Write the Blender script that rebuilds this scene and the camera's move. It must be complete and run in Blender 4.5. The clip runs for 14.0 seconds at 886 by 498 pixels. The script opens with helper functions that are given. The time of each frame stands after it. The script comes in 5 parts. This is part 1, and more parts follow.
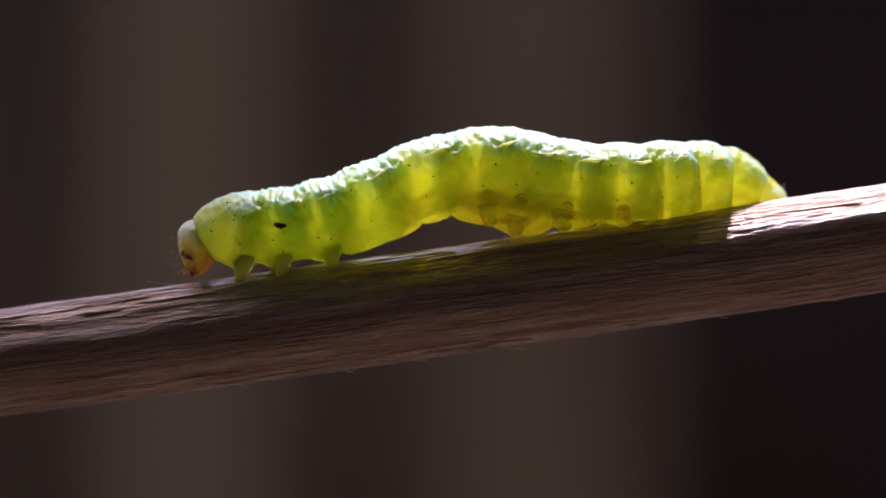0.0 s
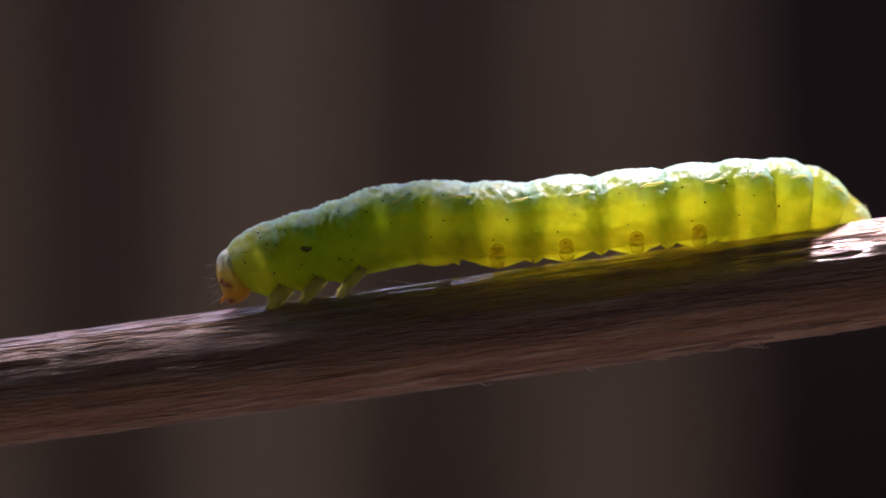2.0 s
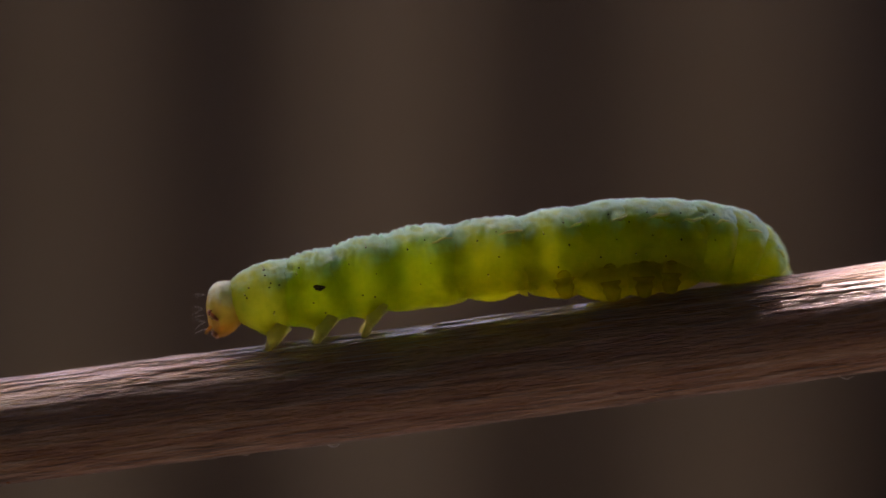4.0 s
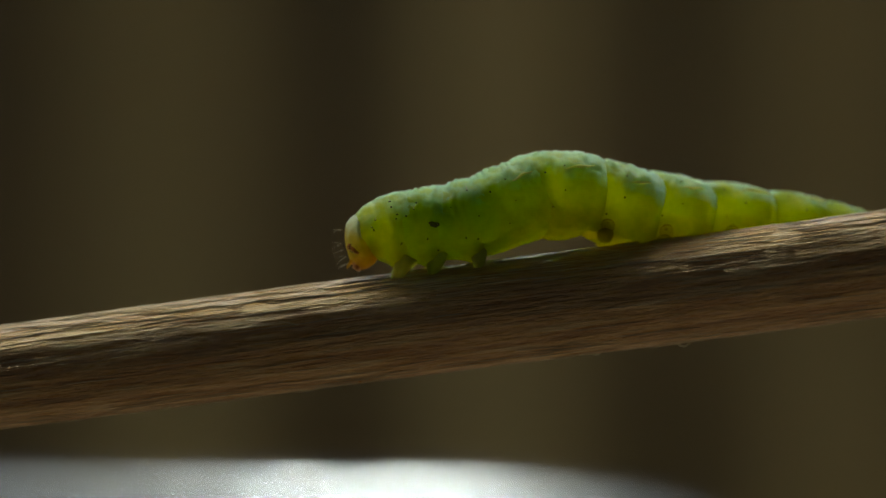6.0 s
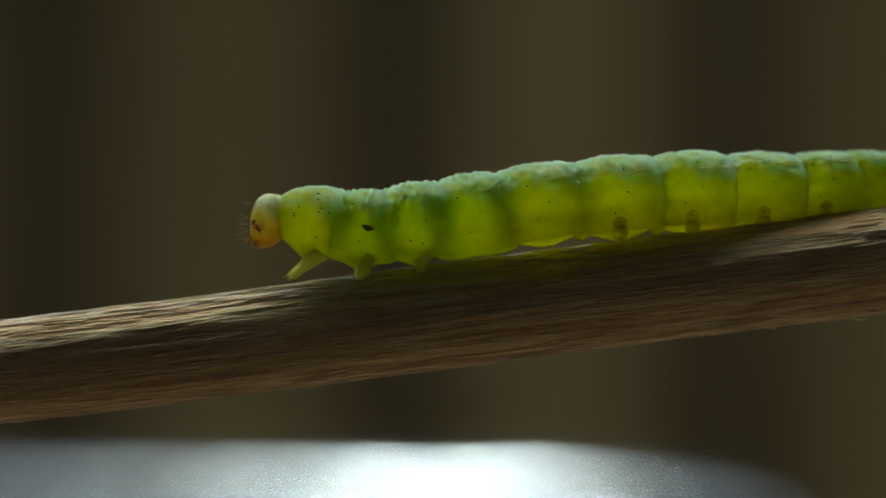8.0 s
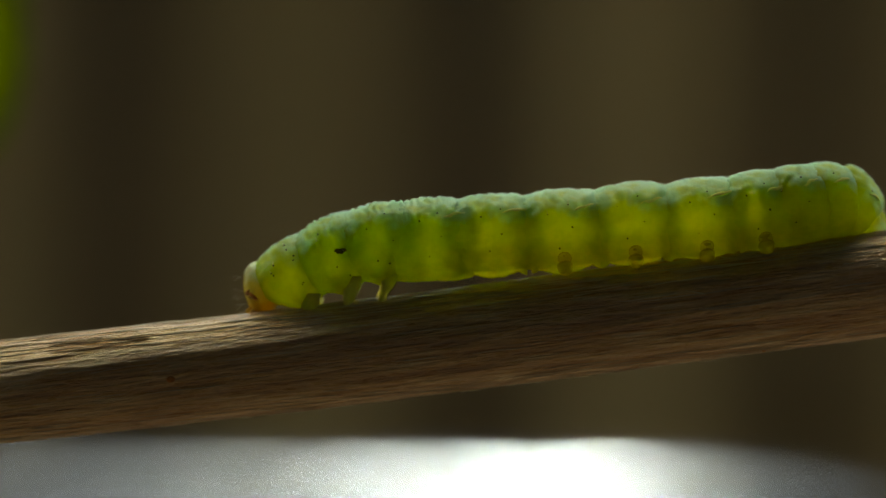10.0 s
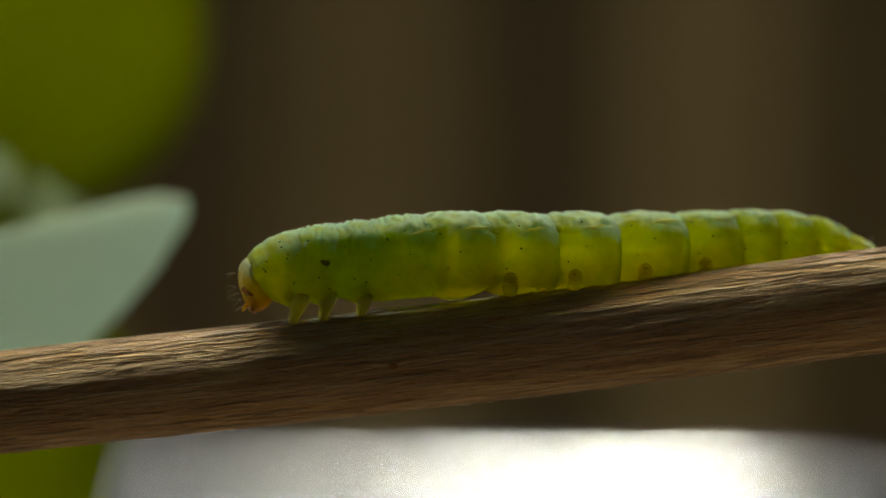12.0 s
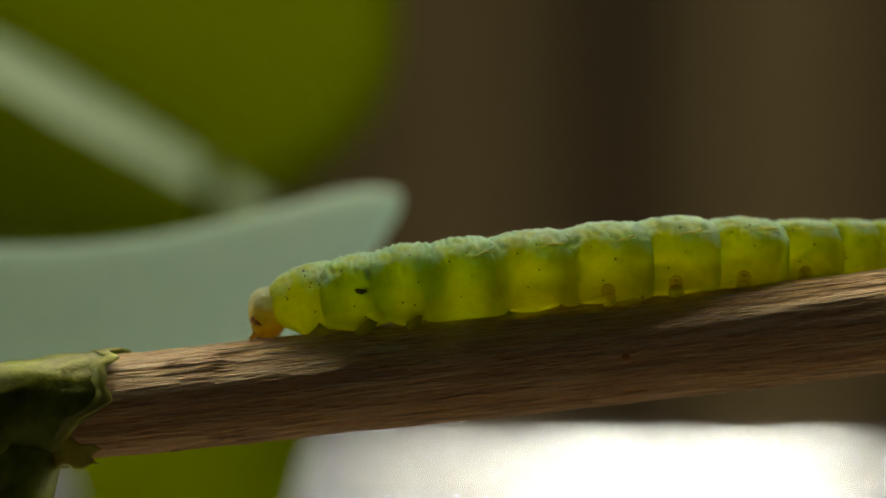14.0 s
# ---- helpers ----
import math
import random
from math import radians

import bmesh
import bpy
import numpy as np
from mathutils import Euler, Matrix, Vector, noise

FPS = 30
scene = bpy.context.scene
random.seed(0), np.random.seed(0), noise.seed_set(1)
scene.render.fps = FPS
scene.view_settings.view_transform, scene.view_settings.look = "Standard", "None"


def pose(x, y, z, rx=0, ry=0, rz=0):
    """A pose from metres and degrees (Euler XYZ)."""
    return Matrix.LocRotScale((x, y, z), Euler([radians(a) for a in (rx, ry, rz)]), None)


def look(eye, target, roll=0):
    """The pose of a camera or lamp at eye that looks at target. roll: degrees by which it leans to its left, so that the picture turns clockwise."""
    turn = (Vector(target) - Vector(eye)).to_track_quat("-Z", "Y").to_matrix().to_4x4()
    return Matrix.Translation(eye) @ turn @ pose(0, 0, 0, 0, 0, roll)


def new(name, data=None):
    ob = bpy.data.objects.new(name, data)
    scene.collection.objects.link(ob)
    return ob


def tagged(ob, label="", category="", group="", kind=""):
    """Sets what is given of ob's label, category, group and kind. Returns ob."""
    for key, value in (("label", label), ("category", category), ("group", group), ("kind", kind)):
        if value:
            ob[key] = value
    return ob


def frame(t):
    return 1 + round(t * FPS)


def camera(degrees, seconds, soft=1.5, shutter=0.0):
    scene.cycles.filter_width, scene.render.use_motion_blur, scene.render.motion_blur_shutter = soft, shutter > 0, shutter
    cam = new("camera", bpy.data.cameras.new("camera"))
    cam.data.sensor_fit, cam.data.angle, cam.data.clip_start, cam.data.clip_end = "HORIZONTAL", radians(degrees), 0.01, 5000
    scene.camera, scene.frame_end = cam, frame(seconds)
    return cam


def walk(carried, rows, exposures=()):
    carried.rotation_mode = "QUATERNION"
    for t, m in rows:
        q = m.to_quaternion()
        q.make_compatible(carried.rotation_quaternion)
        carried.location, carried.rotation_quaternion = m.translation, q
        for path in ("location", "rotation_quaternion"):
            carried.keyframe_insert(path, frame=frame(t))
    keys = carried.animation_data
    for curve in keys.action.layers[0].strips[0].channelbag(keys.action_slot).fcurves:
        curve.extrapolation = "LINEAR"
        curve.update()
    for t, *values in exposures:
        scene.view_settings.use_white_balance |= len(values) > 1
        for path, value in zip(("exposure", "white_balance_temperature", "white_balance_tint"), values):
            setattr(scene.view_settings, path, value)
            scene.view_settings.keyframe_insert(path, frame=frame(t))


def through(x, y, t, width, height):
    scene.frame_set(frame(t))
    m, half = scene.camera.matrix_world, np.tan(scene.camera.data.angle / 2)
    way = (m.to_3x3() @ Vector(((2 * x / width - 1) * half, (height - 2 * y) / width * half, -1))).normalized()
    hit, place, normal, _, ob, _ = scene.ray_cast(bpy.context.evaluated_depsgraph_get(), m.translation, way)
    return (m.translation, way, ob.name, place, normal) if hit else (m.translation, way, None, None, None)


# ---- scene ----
MM = 0.001
VIEW = 9.96
cam = camera(VIEW, 14.0, soft=1.5, shutter=0.0)
cam.data.dof.use_dof = True
cam.data.dof.focus_distance = 0.1490
cam.data.dof.aperture_fstop = 23.5

# the slide along the twig: seconds, millimetres along x and z, tilt in degrees; the lens stands 150 mm in front of the twig
SLIDE = (
    (0.00, -0.00, -0.00, 90.000),
    (0.25, -1.06, -0.02, 89.995),
    (0.50, -2.05, -0.03, 89.992),
    (0.75, -2.90, -0.03, 89.992),
    (1.00, -3.62, -0.02, 89.995),
    (1.25, -4.13, -0.00, 90.000),
    (1.50, -4.73, 0.01, 90.003),
    (1.75, -5.84, -0.00, 90.000),
    (2.00, -7.11, -0.02, 89.995),
    (2.25, -8.36, -0.03, 89.993),
    (2.50, -9.55, -0.03, 89.992),
    (2.75, -10.46, -0.03, 89.991),
    (3.00, -11.54, -0.03, 89.991),
    (3.25, -13.50, -0.04, 89.988),
    (3.50, -15.38, -0.05, 89.986),
    (3.70, -16.23, -0.05, 89.986),
    (4.40, -20.33, -0.43, 89.882),
    (5.10, -24.97, -1.15, 89.682),
    (5.80, -27.80, -1.75, 89.516),
    (6.00, -28.05, -1.85, 89.487),
    (6.25, -28.54, -1.93, 89.467),
    (6.50, -29.16, -1.97, 89.454),
    (6.75, -29.93, -2.03, 89.438),
    (7.00, -30.75, -2.09, 89.422),
    (7.25, -31.54, -2.16, 89.402),
    (7.50, -32.27, -2.22, 89.385),
    (7.75, -32.69, -2.27, 89.373),
    (8.00, -33.26, -2.30, 89.364),
    (8.25, -34.62, -2.31, 89.360),
    (8.50, -35.97, -2.33, 89.356),
    (8.70, -36.53, -2.34, 89.352),
    (9.40, -38.40, -2.37, 89.345),
    (10.10, -40.19, -2.38, 89.342),
    (10.80, -42.07, -2.43, 89.329),
    (11.00, -42.63, -2.45, 89.322),
    (11.25, -43.25, -2.47, 89.316),
    (11.50, -43.99, -2.49, 89.310),
    (11.75, -45.18, -2.55, 89.296),
    (12.00, -46.44, -2.60, 89.281),
    (12.25, -47.43, -2.63, 89.272),
    (12.50, -48.27, -2.66, 89.265),
    (12.75, -48.89, -2.68, 89.258),
    (13.00, -49.55, -2.70, 89.252),
    (13.25, -50.59, -2.70, 89.252),
    (13.50, -51.67, -2.70, 89.252),
    (13.75, -52.49, -2.72, 89.247),
    (14.00, -53.25, -2.75, 89.240),
)
walk(cam, [(t, pose(x * MM, -0.150, z * MM, tilt, 0, 0)) for t, x, z, tilt in SLIDE],
     exposures=[(0.0, 1.34, 6700, 52), (3.7, 1.32, 7100, 50), (5.4, 1.36, 11100, 5), (6.5, 1.40, 10900, -7), (8.0, 1.40, 9500, -10), (8.7, 1.40, 9500, -12), (10.8, 1.40, 13400, 0), (14.0, 1.40, 14400, 4)])

# ---- light ----
SUN = Vector((0.05, 0.45, 0.89)).normalized()
world = bpy.data.worlds.new("sky")
scene.world = world
world.use_nodes = True
wn = world.node_tree.nodes
sky = wn.new("ShaderNodeTexSky")
sky.sky_type = "NISHITA"
sky.sun_disc = False
sky.sun_elevation = math.asin(SUN.z)
sky.sun_rotation = math.atan2(SUN.x, SUN.y)
world.node_tree.links.new(sky.outputs[0], wn["Background"].inputs["Color"])
wn["Background"].inputs["Strength"].default_value = 0.15
sun = new("sun", bpy.data.lights.new("sun", "SUN"))
sun.data.energy = 4.8
sun.data.angle = radians(5.0)
sun.data.color = (1.0, 0.985, 0.96)
sun.matrix_world = look(SUN, (0, 0, 0))


# ---- materials ----
def mat(name):
    m = bpy.data.materials.new(name)
    m.use_nodes = True
    n, l = m.node_tree.nodes, m.node_tree.links
    return m, n, l, n["Principled BSDF"]


def ramp(n, l, fac, stops):
    r = n.new("ShaderNodeValToRGB")
    while len(r.color_ramp.elements) < len(stops):
        r.color_ramp.elements.new(0.5)
    for e, (p, c) in zip(r.color_ramp.elements, stops):
        e.position, e.color = p, (*c, 1)
    l.new(fac, r.inputs[0])
    return r.outputs[0]


def coords(n, l, scale, kind="Object"):
    tc, mp = n.new("ShaderNodeTexCoord"), n.new("ShaderNodeMapping")
    mp.inputs["Scale"].default_value = scale
    l.new(tc.outputs[kind], mp.inputs[0])
    return mp.outputs[0]


def noisy(n, l, vec, scale, detail=4.0, rough=0.55):
    t = n.new("ShaderNodeTexNoise")
    t.inputs["Scale"].default_value, t.inputs["Detail"].default_value, t.inputs["Roughness"].default_value = scale, detail, rough
    l.new(vec, t.inputs["Vector"])
    return t.outputs["Fac"]


def mixed(n, l, kind, fac, a, b):
    m = n.new("ShaderNodeMix")
    m.data_type, m.blend_type = "RGBA", kind
    for sock, v in ((m.inputs[0], fac), (m.inputs[6], a), (m.inputs[7], b)):
        if isinstance(v, (int, float)):
            sock.default_value = v
        elif isinstance(v, tuple):
            sock.default_value = (*v, 1)
        else:
            l.new(v, sock)
    return m.outputs[2]


def bumped(n, l, bsdf, height, dist, strength=1.0):
    b = n.new("ShaderNodeBump")
    b.inputs["Distance"].default_value, b.inputs["Strength"].default_value = dist, strength
    l.new(height, b.inputs["Height"])
    l.new(b.outputs[0], bsdf.inputs["Normal"])


def twig_material():
    """Dry peeled twig: grey-tan fibres over red-brown wood, silky along the grain."""
    m, n, l, b = mat("dry_twig")
    fine = noisy(n, l, coords(n, l, (1300, 15000, 15000)), 1.0, 6, 0.62)
    coarse = noisy(n, l, coords(n, l, (300, 4200, 4200)), 1.0, 6, 0.62)
    patch = noisy(n, l, coords(n, l, (70, 700, 700)), 1.0, 4)
    c1 = ramp(n, l, coarse, [(0.22, (0.36, 0.130, 0.030)), (0.43, (0.62, 0.295, 0.080)), (0.56, (0.80, 0.50, 0.20)), (0.69, (0.90, 0.78, 0.56))])
    c2 = ramp(n, l, fine, [(0.36, (0.60, 0.51, 0.45)), (0.53, (1, 1, 1))])
    c = mixed(n, l, "MULTIPLY", 0.9, c1, c2)
    c = mixed(n, l, "MULTIPLY", 0.6, c, ramp(n, l, patch, [(0.34, (0.76, 0.67, 0.60)), (0.62, (1, 1, 1))]))
    l.new(c, b.inputs["Base Color"])
    l.new(ramp(n, l, fine, [(0.3, (0.42, 0.42, 0.42)), (0.7, (0.20, 0.20, 0.20))]), b.inputs["Roughness"])
    b.inputs["Specular IOR Level"].default_value = 1.0
    b.inputs["IOR"].default_value = 1.75
    b.inputs["Sheen Weight"].default_value = 0.08
    b.inputs["Sheen Roughness"].default_value = 0.35
    b.inputs["Sheen Tint"].default_value = (0.90, 0.96, 1.0, 1)
    h = n.new("ShaderNodeMath")
    h.operation = "MULTIPLY_ADD"
    l.new(fine, h.inputs[0])
    h.inputs[1].default_value = 0.7
    l.new(coarse, h.inputs[2])
    bumped(n, l, b, h.outputs[0], 0.00018)
    b.inputs["Coat Weight"].default_value = 0.45
    b.inputs["Coat Roughness"].default_value = 0.34
    b.inputs["Coat Tint"].default_value = (1.0, 0.95, 0.88, 1)
    b.inputs["Coat IOR"].default_value = 1.7
    l.new(b.inputs["Normal"].links[0].from_socket, b.inputs["Coat Normal"])
    return m


def skin_material(name, low, mid, top, toplit=(0.42, 0.86, 0.80), flank=(0.40, 0.52, 0.06), through=0.76, rise=330.0, clearness=0.14, tint=(1.0, 0.94, 0.26)):
    """Thin clear skin: light passes it and fills the body; a waxy back with the light from above painted in pale;
    yellower low on the flanks.
    """
    m, n, l, b = mat(name)
    tc = n.new("ShaderNodeTexCoord")
    sep = n.new("ShaderNodeSeparateXYZ")
    l.new(tc.outputs["Object"], sep.inputs[0])
    mottle = noisy(n, l, coords(n, l, (900, 900, 900)), 1.0, 4)
    up = n.new("ShaderNodeMath")
    up.operation = "MULTIPLY_ADD"
    l.new(sep.outputs["Z"], up.inputs[0])
    up.inputs[1].default_value = rise
    l.new(mottle, up.inputs[2])
    c = ramp(n, l, up.outputs[0], [(0.15, low), (0.55, mid), (0.95, top)])
    flecks = noisy(n, l, coords(n, l, (3000, 3000, 3000)), 1.0, 4)
    c = mixed(n, l, "MULTIPLY", 0.6, c, ramp(n, l, flecks, [(0.35, (0.70, 0.80, 0.6)), (0.6, (1, 1, 1))]))
    # paler upwards: sun and sky on the back, put into the colour
    l.new(ramp(n, l, up.outputs[0], [(0.64, flank), (0.80, toplit)]), b.inputs["Base Color"])
    b.inputs["Roughness"].default_value = 0.36
    b.inputs["Specular IOR Level"].default_value = 0.42
    wr = noisy(n, l, coords(n, l, (6500, 2600, 2600)), 1.0, 5)
    fold = noisy(n, l, coords(n, l, (2100, 1500, 1500)), 1.0, 3, 0.5)
    both = n.new("ShaderNodeMath")
    both.operation = "MULTIPLY_ADD"
    l.new(fold, both.inputs[0])
    both.inputs[1].default_value = 3.0
    l.new(wr, both.inputs[2])
    bumped(n, l, b, both.outputs[0], 0.00006)
    t = n.new("ShaderNodeBsdfTranslucent")
    l.new(c, t.inputs["Color"])
    mix = n.new("ShaderNodeMixShader")
    # the waxy, pale-painted back lets less light through than the flanks
    l.new(ramp(n, l, up.outputs[0], [(0.55, (through,) * 3), (0.90, (through * 0.66,) * 3)]), mix.inputs[0])
    l.new(b.outputs[0], mix.inputs[1])
    # part of the light passes straight through the jelly inside, tinted on its way
    clear = n.new("ShaderNodeBsdfTransparent")
    clear.inputs["Color"].default_value = (*tint, 1)
    inner = n.new("ShaderNodeMixShader")
    inner.inputs[0].default_value = clearness
    l.new(t.outputs[0], inner.inputs[1])
    l.new(clear.outputs[0], inner.inputs[2])
    l.new(inner.outputs[0], mix.inputs[2])
    l.new(mix.outputs[0], n["Material Output"].inputs["Surface"])
    return m


def plain(name, colour, rough=0.5, sss=0.0, radius=0.0003, vary=0.25, scale=900):
    m, n, l, b = mat(name)
    v = noisy(n, l, coords(n, l, (scale, scale, scale)), 1.0, 4)
    dark = tuple(x * (1 - vary) for x in colour)
    light = tuple(min(1, x * (1 + vary)) for x in colour)
    l.new(ramp(n, l, v, [(0.3, dark), (0.7, light)]), b.inputs["Base Color"])
    b.inputs["Roughness"].default_value = rough
    if sss:
        b.inputs["Subsurface Weight"].default_value = sss
        b.inputs["Subsurface Radius"].default_value = (1.0, 0.7, 0.3)
        b.inputs["Subsurface Scale"].default_value = radius
    bumped(n, l, b, v, 0.1 / scale)
    return m


def leaf_material(name, dark, light, through, share=0.55):
    """Leaf blade: waxy reflection above, light coming through from behind, fine net of veins."""
    m, n, l, b = mat(name)
    v = noisy(n, l, coords(n, l, (140, 140, 140)), 1.0, 5)
    net = n.new("ShaderNodeTexVoronoi")
    net.feature = "DISTANCE_TO_EDGE"
    net.inputs["Scale"].default_value = 700
    tc = n.new("ShaderNodeTexCoord")
    l.new(tc.outputs["Object"], net.inputs["Vector"])
    c = ramp(n, l, v, [(0.3, dark), (0.7, light)])
    c = mixed(n, l, "MIX", ramp(n, l, net.outputs["Distance"], [(0.0, (0.35, 0.35, 0.35)), (0.10, (0, 0, 0))]), c, tuple(min(1, x * 1.5) for x in light))
    l.new(c, b.inputs["Base Color"])
    b.inputs["Roughness"].default_value = 0.42
    t = n.new("ShaderNodeBsdfTranslucent")
    t.inputs["Color"].default_value = (*through, 1)
    mix = n.new("ShaderNodeMixShader")
    mix.inputs[0].default_value = share
    l.new(b.outputs[0], mix.inputs[1])
    l.new(t.outputs[0], mix.inputs[2])
    l.new(mix.outputs[0], n["Material Output"].inputs["Surface"])
    bumped(n, l, b, v, 0.0004)
    return m


def board_material():
    m, n, l, b = mat("weathered_board")
    g = noisy(n, l, coords(n, l, (90, 90, 9)), 1.0, 6, 0.62)
    s = noisy(n, l, coords(n, l, (20, 20, 6)), 1.0, 4)
    oi = n.new("ShaderNodeObjectInfo")
    c = ramp(n, l, g, [(0.3, (0.200, 0.146, 0.072)), (0.55, (0.46, 0.345, 0.175)), (0.75, (0.60, 0.47, 0.265))])
    c = mixed(n, l, "MULTIPLY", 0.6, c, ramp(n, l, s, [(0.3, (0.6, 0.58, 0.55)), (0.7, (1, 1, 1))]))
    c = mixed(n, l, "MULTIPLY", 0.5, c, ramp(n, l, oi.outputs["Random"], [(0.0, (0.7, 0.68, 0.64)), (1.0, (1, 1, 1))]))
    l.new(c, b.inputs["Base Color"])
    b.inputs["Roughness"].default_value = 0.8
    bumped(n, l, b, g, 0.001)
    return m


M_TWIG = twig_material()
M_SKIN = skin_material("abdomen_skin", (0.88, 0.78, 0.02), (0.76, 0.78, 0.03), (0.56, 0.80, 0.44))
M_FRONT = skin_material("thorax_skin", (0.82, 0.78, 0.02), (0.65, 0.78, 0.03), (0.53, 0.80, 0.46))
M_COLLAR = skin_material("collar_skin", (0.80, 0.76, 0.06), (0.76, 0.78, 0.10), (0.60, 0.82, 0.56))
M_PROLEG = skin_material("proleg_skin", (0.80, 0.70, 0.08), (0.82, 0.76, 0.08), (0.80, 0.80, 0.12), flank=(0.50, 0.46, 0.08), through=0.90, clearness=0.5)
M_TAIL = skin_material("tail_skin", (0.92, 0.78, 0.08), (0.86, 0.82, 0.10), (0.66, 0.84, 0.50))
# steeper rise, so the gloss on the crown is painted as a pale top
M_HEAD = skin_material("head_capsule", (0.78, 0.36, 0.05), (0.86, 0.72, 0.16), (0.72, 0.84, 0.46), toplit=(0.66, 0.84, 0.74), flank=(0.54, 0.36, 0.07), through=0.64, rise=620.0, clearness=0.15, tint=(1.0, 0.92, 0.7))
M_JAW = plain("jaw_amber", (0.46, 0.22, 0.07), 0.3, 0.4, vary=0.4, scale=4000)
M_BELLY = skin_material("belly_skin", (0.90, 0.82, 0.04), (0.86, 0.84, 0.05), (0.80, 0.84, 0.08), toplit=(0.50, 0.54, 0.08), flank=(0.46, 0.50, 0.06), through=0.90, clearness=0.25)
M_MOUTH = plain("mouth_brown", (0.44, 0.17, 0.045), 0.35, 0.3, vary=0.6, scale=5000)
M_BLACK = plain("dark_speck", (0.018, 0.016, 0.010), 0.45)
M_LEG = skin_material("leg_horn", (0.50, 0.36, 0.14), (0.92, 0.90, 0.50), (0.94, 0.94, 0.40), toplit=(0.66, 0.68, 0.52), flank=(0.58, 0.54, 0.34), through=0.78, clearness=0.3)
M_HOOK = plain("proleg_hooks", (0.20, 0.13, 0.04), 0.5)
M_PAD = skin_material("proleg_pad", (0.60, 0.46, 0.05), (0.60, 0.48, 0.06), (0.60, 0.50, 0.06), toplit=(0.30, 0.26, 0.04), flank=(0.26, 0.21, 0.03), through=0.99, clearness=0.90, tint=(0.92, 0.84, 0.48))
M_HOLE = plain("breathing_hole", (0.13, 0.115, 0.035), 0.4, vary=0.7, scale=9000)
M_HAIR = leaf_material("bristle", (0.50, 0.44, 0.34), (0.64, 0.57, 0.46), (0.85, 0.80, 0.70))
M_WRINKLE = leaf_material("pale_wrinkle", (0.60, 0.68, 0.36), (0.72, 0.80, 0.48), (0.88, 0.90, 0.40), share=0.6)
M_FIBRE = plain("pale_fibre", (0.64, 0.54, 0.44), 0.32, vary=0.40, scale=700)
M_BOARD = board_material()
# near black: the shade between the slats, put into the colour
M_GAP_SHADE = plain("gap_shade", (0.026, 0.021, 0.018), 0.9, scale=60)
# dark, so that the unseen light blockers reflect little
M_BLOCKER = plain("light_blocker", (0.030, 0.024, 0.020), 0.85, scale=40)
M_SOIL = plain("soil", (0.030, 0.022, 0.015), 0.95, vary=0.5, scale=200)
M_LEAF = leaf_material("leaf_green", (0.045, 0.085, 0.006), (0.075, 0.13, 0.010), (0.235, 0.29, 0.008))
M_PALE = leaf_material("leaf_pale_underside", (0.50, 0.76, 0.72), (0.66, 0.88, 0.86), (0.76, 0.97, 0.94), share=0.70)
# for the added leaf out of view: lets most of the sun through
M_SHADE_LEAF = leaf_material("shade_leaf", (0.10, 0.15, 0.03), (0.14, 0.20, 0.04), (0.96, 0.95, 0.90), share=0.92)
M_RIB = leaf_material("leaf_midrib", (0.50, 0.62, 0.58), (0.62, 0.72, 0.68), (0.70, 0.84, 0.76))
M_STEM = plain("green_shoot", (0.20, 0.29, 0.045), 0.42, 0.4, 0.0006, vary=0.65, scale=900)
M_ZINC = plain("zinc_sheet", (0.25, 0.33, 0.45), 0.40, vary=0.10, scale=80)
M_RIM = plain("zinc_rim", (0.130, 0.175, 0.265), 0.22, vary=0.06, scale=80)
for m in (M_ZINC, M_RIM):
    m.node_tree.nodes["Principled BSDF"].inputs["Metallic"].default_value = 0.92
    m.node_tree.nodes["Bump"].inputs["Strength"].default_value = 0.45
M_LIP = plain("pale_rim", (0.32, 0.39, 0.09), 0.5, 0.3, 0.0004, vary=0.4, scale=900)


# ---- mesh helpers ----
def link(name, bm, material, parent=None, label="", smooth=True):
    me = bpy.data.meshes.new(name)
    bm.to_mesh(me)
    bm.free()
    me.materials.append(material)
    if smooth:
        me.shade_smooth()
    ob = new(name, me)
    if parent:
        ob.parent = parent
    return tagged(ob, label)


def part(name, bm, material, parent, label="", at=None):
    ob = link(name, bm, material, parent, label)
    if at is not None:
        ob.matrix_basis = at
    return ob


def shared(name, ob, parent, m):
    """Another part on the same mesh."""
    o = new(name, ob.data)
    o.parent = parent
    o.matrix_basis = m
    if "label" in ob:
        o["label"] = ob["label"]
    return o


def loft(bm, rings, cap=True):
    """Skin a list of rings of points (each a closed loop of the same count)."""
    vs = [[bm.verts.new(p) for p in r] for r in rings]
    k = len(vs[0])
    for a, b in zip(vs[:-1], vs[1:]):
        for i in range(k):
            bm.faces.new((a[i], a[(i + 1) % k], b[(i + 1) % k], b[i]))
    if cap:
        bm.faces.new(vs[0][::-1])
        bm.faces.new(vs[-1])
    bmesh.ops.recalc_face_normals(bm, faces=bm.faces[:])
    return bm


def tube(bm, pts, radii, k=8):
    """A round tube through points with a radius at each."""
    pts = [Vector(p) for p in pts]
    rings = []
    side = Vector((0, 1, 0))
    for i, p in enumerate(pts):
        d = (pts[min(i + 1, len(pts) - 1)] - pts[max(i - 1, 0)]).normalized()
        a = d.cross(side if abs(d.dot(side)) < 0.95 else Vector((1, 0, 0))).normalized()
        b = d.cross(a)
        rings.append([p + (a * math.cos(q) + b * math.sin(q)) * radii[i] for q in (2 * math.pi * j / k for j in range(k))])
    return loft(bm, rings)


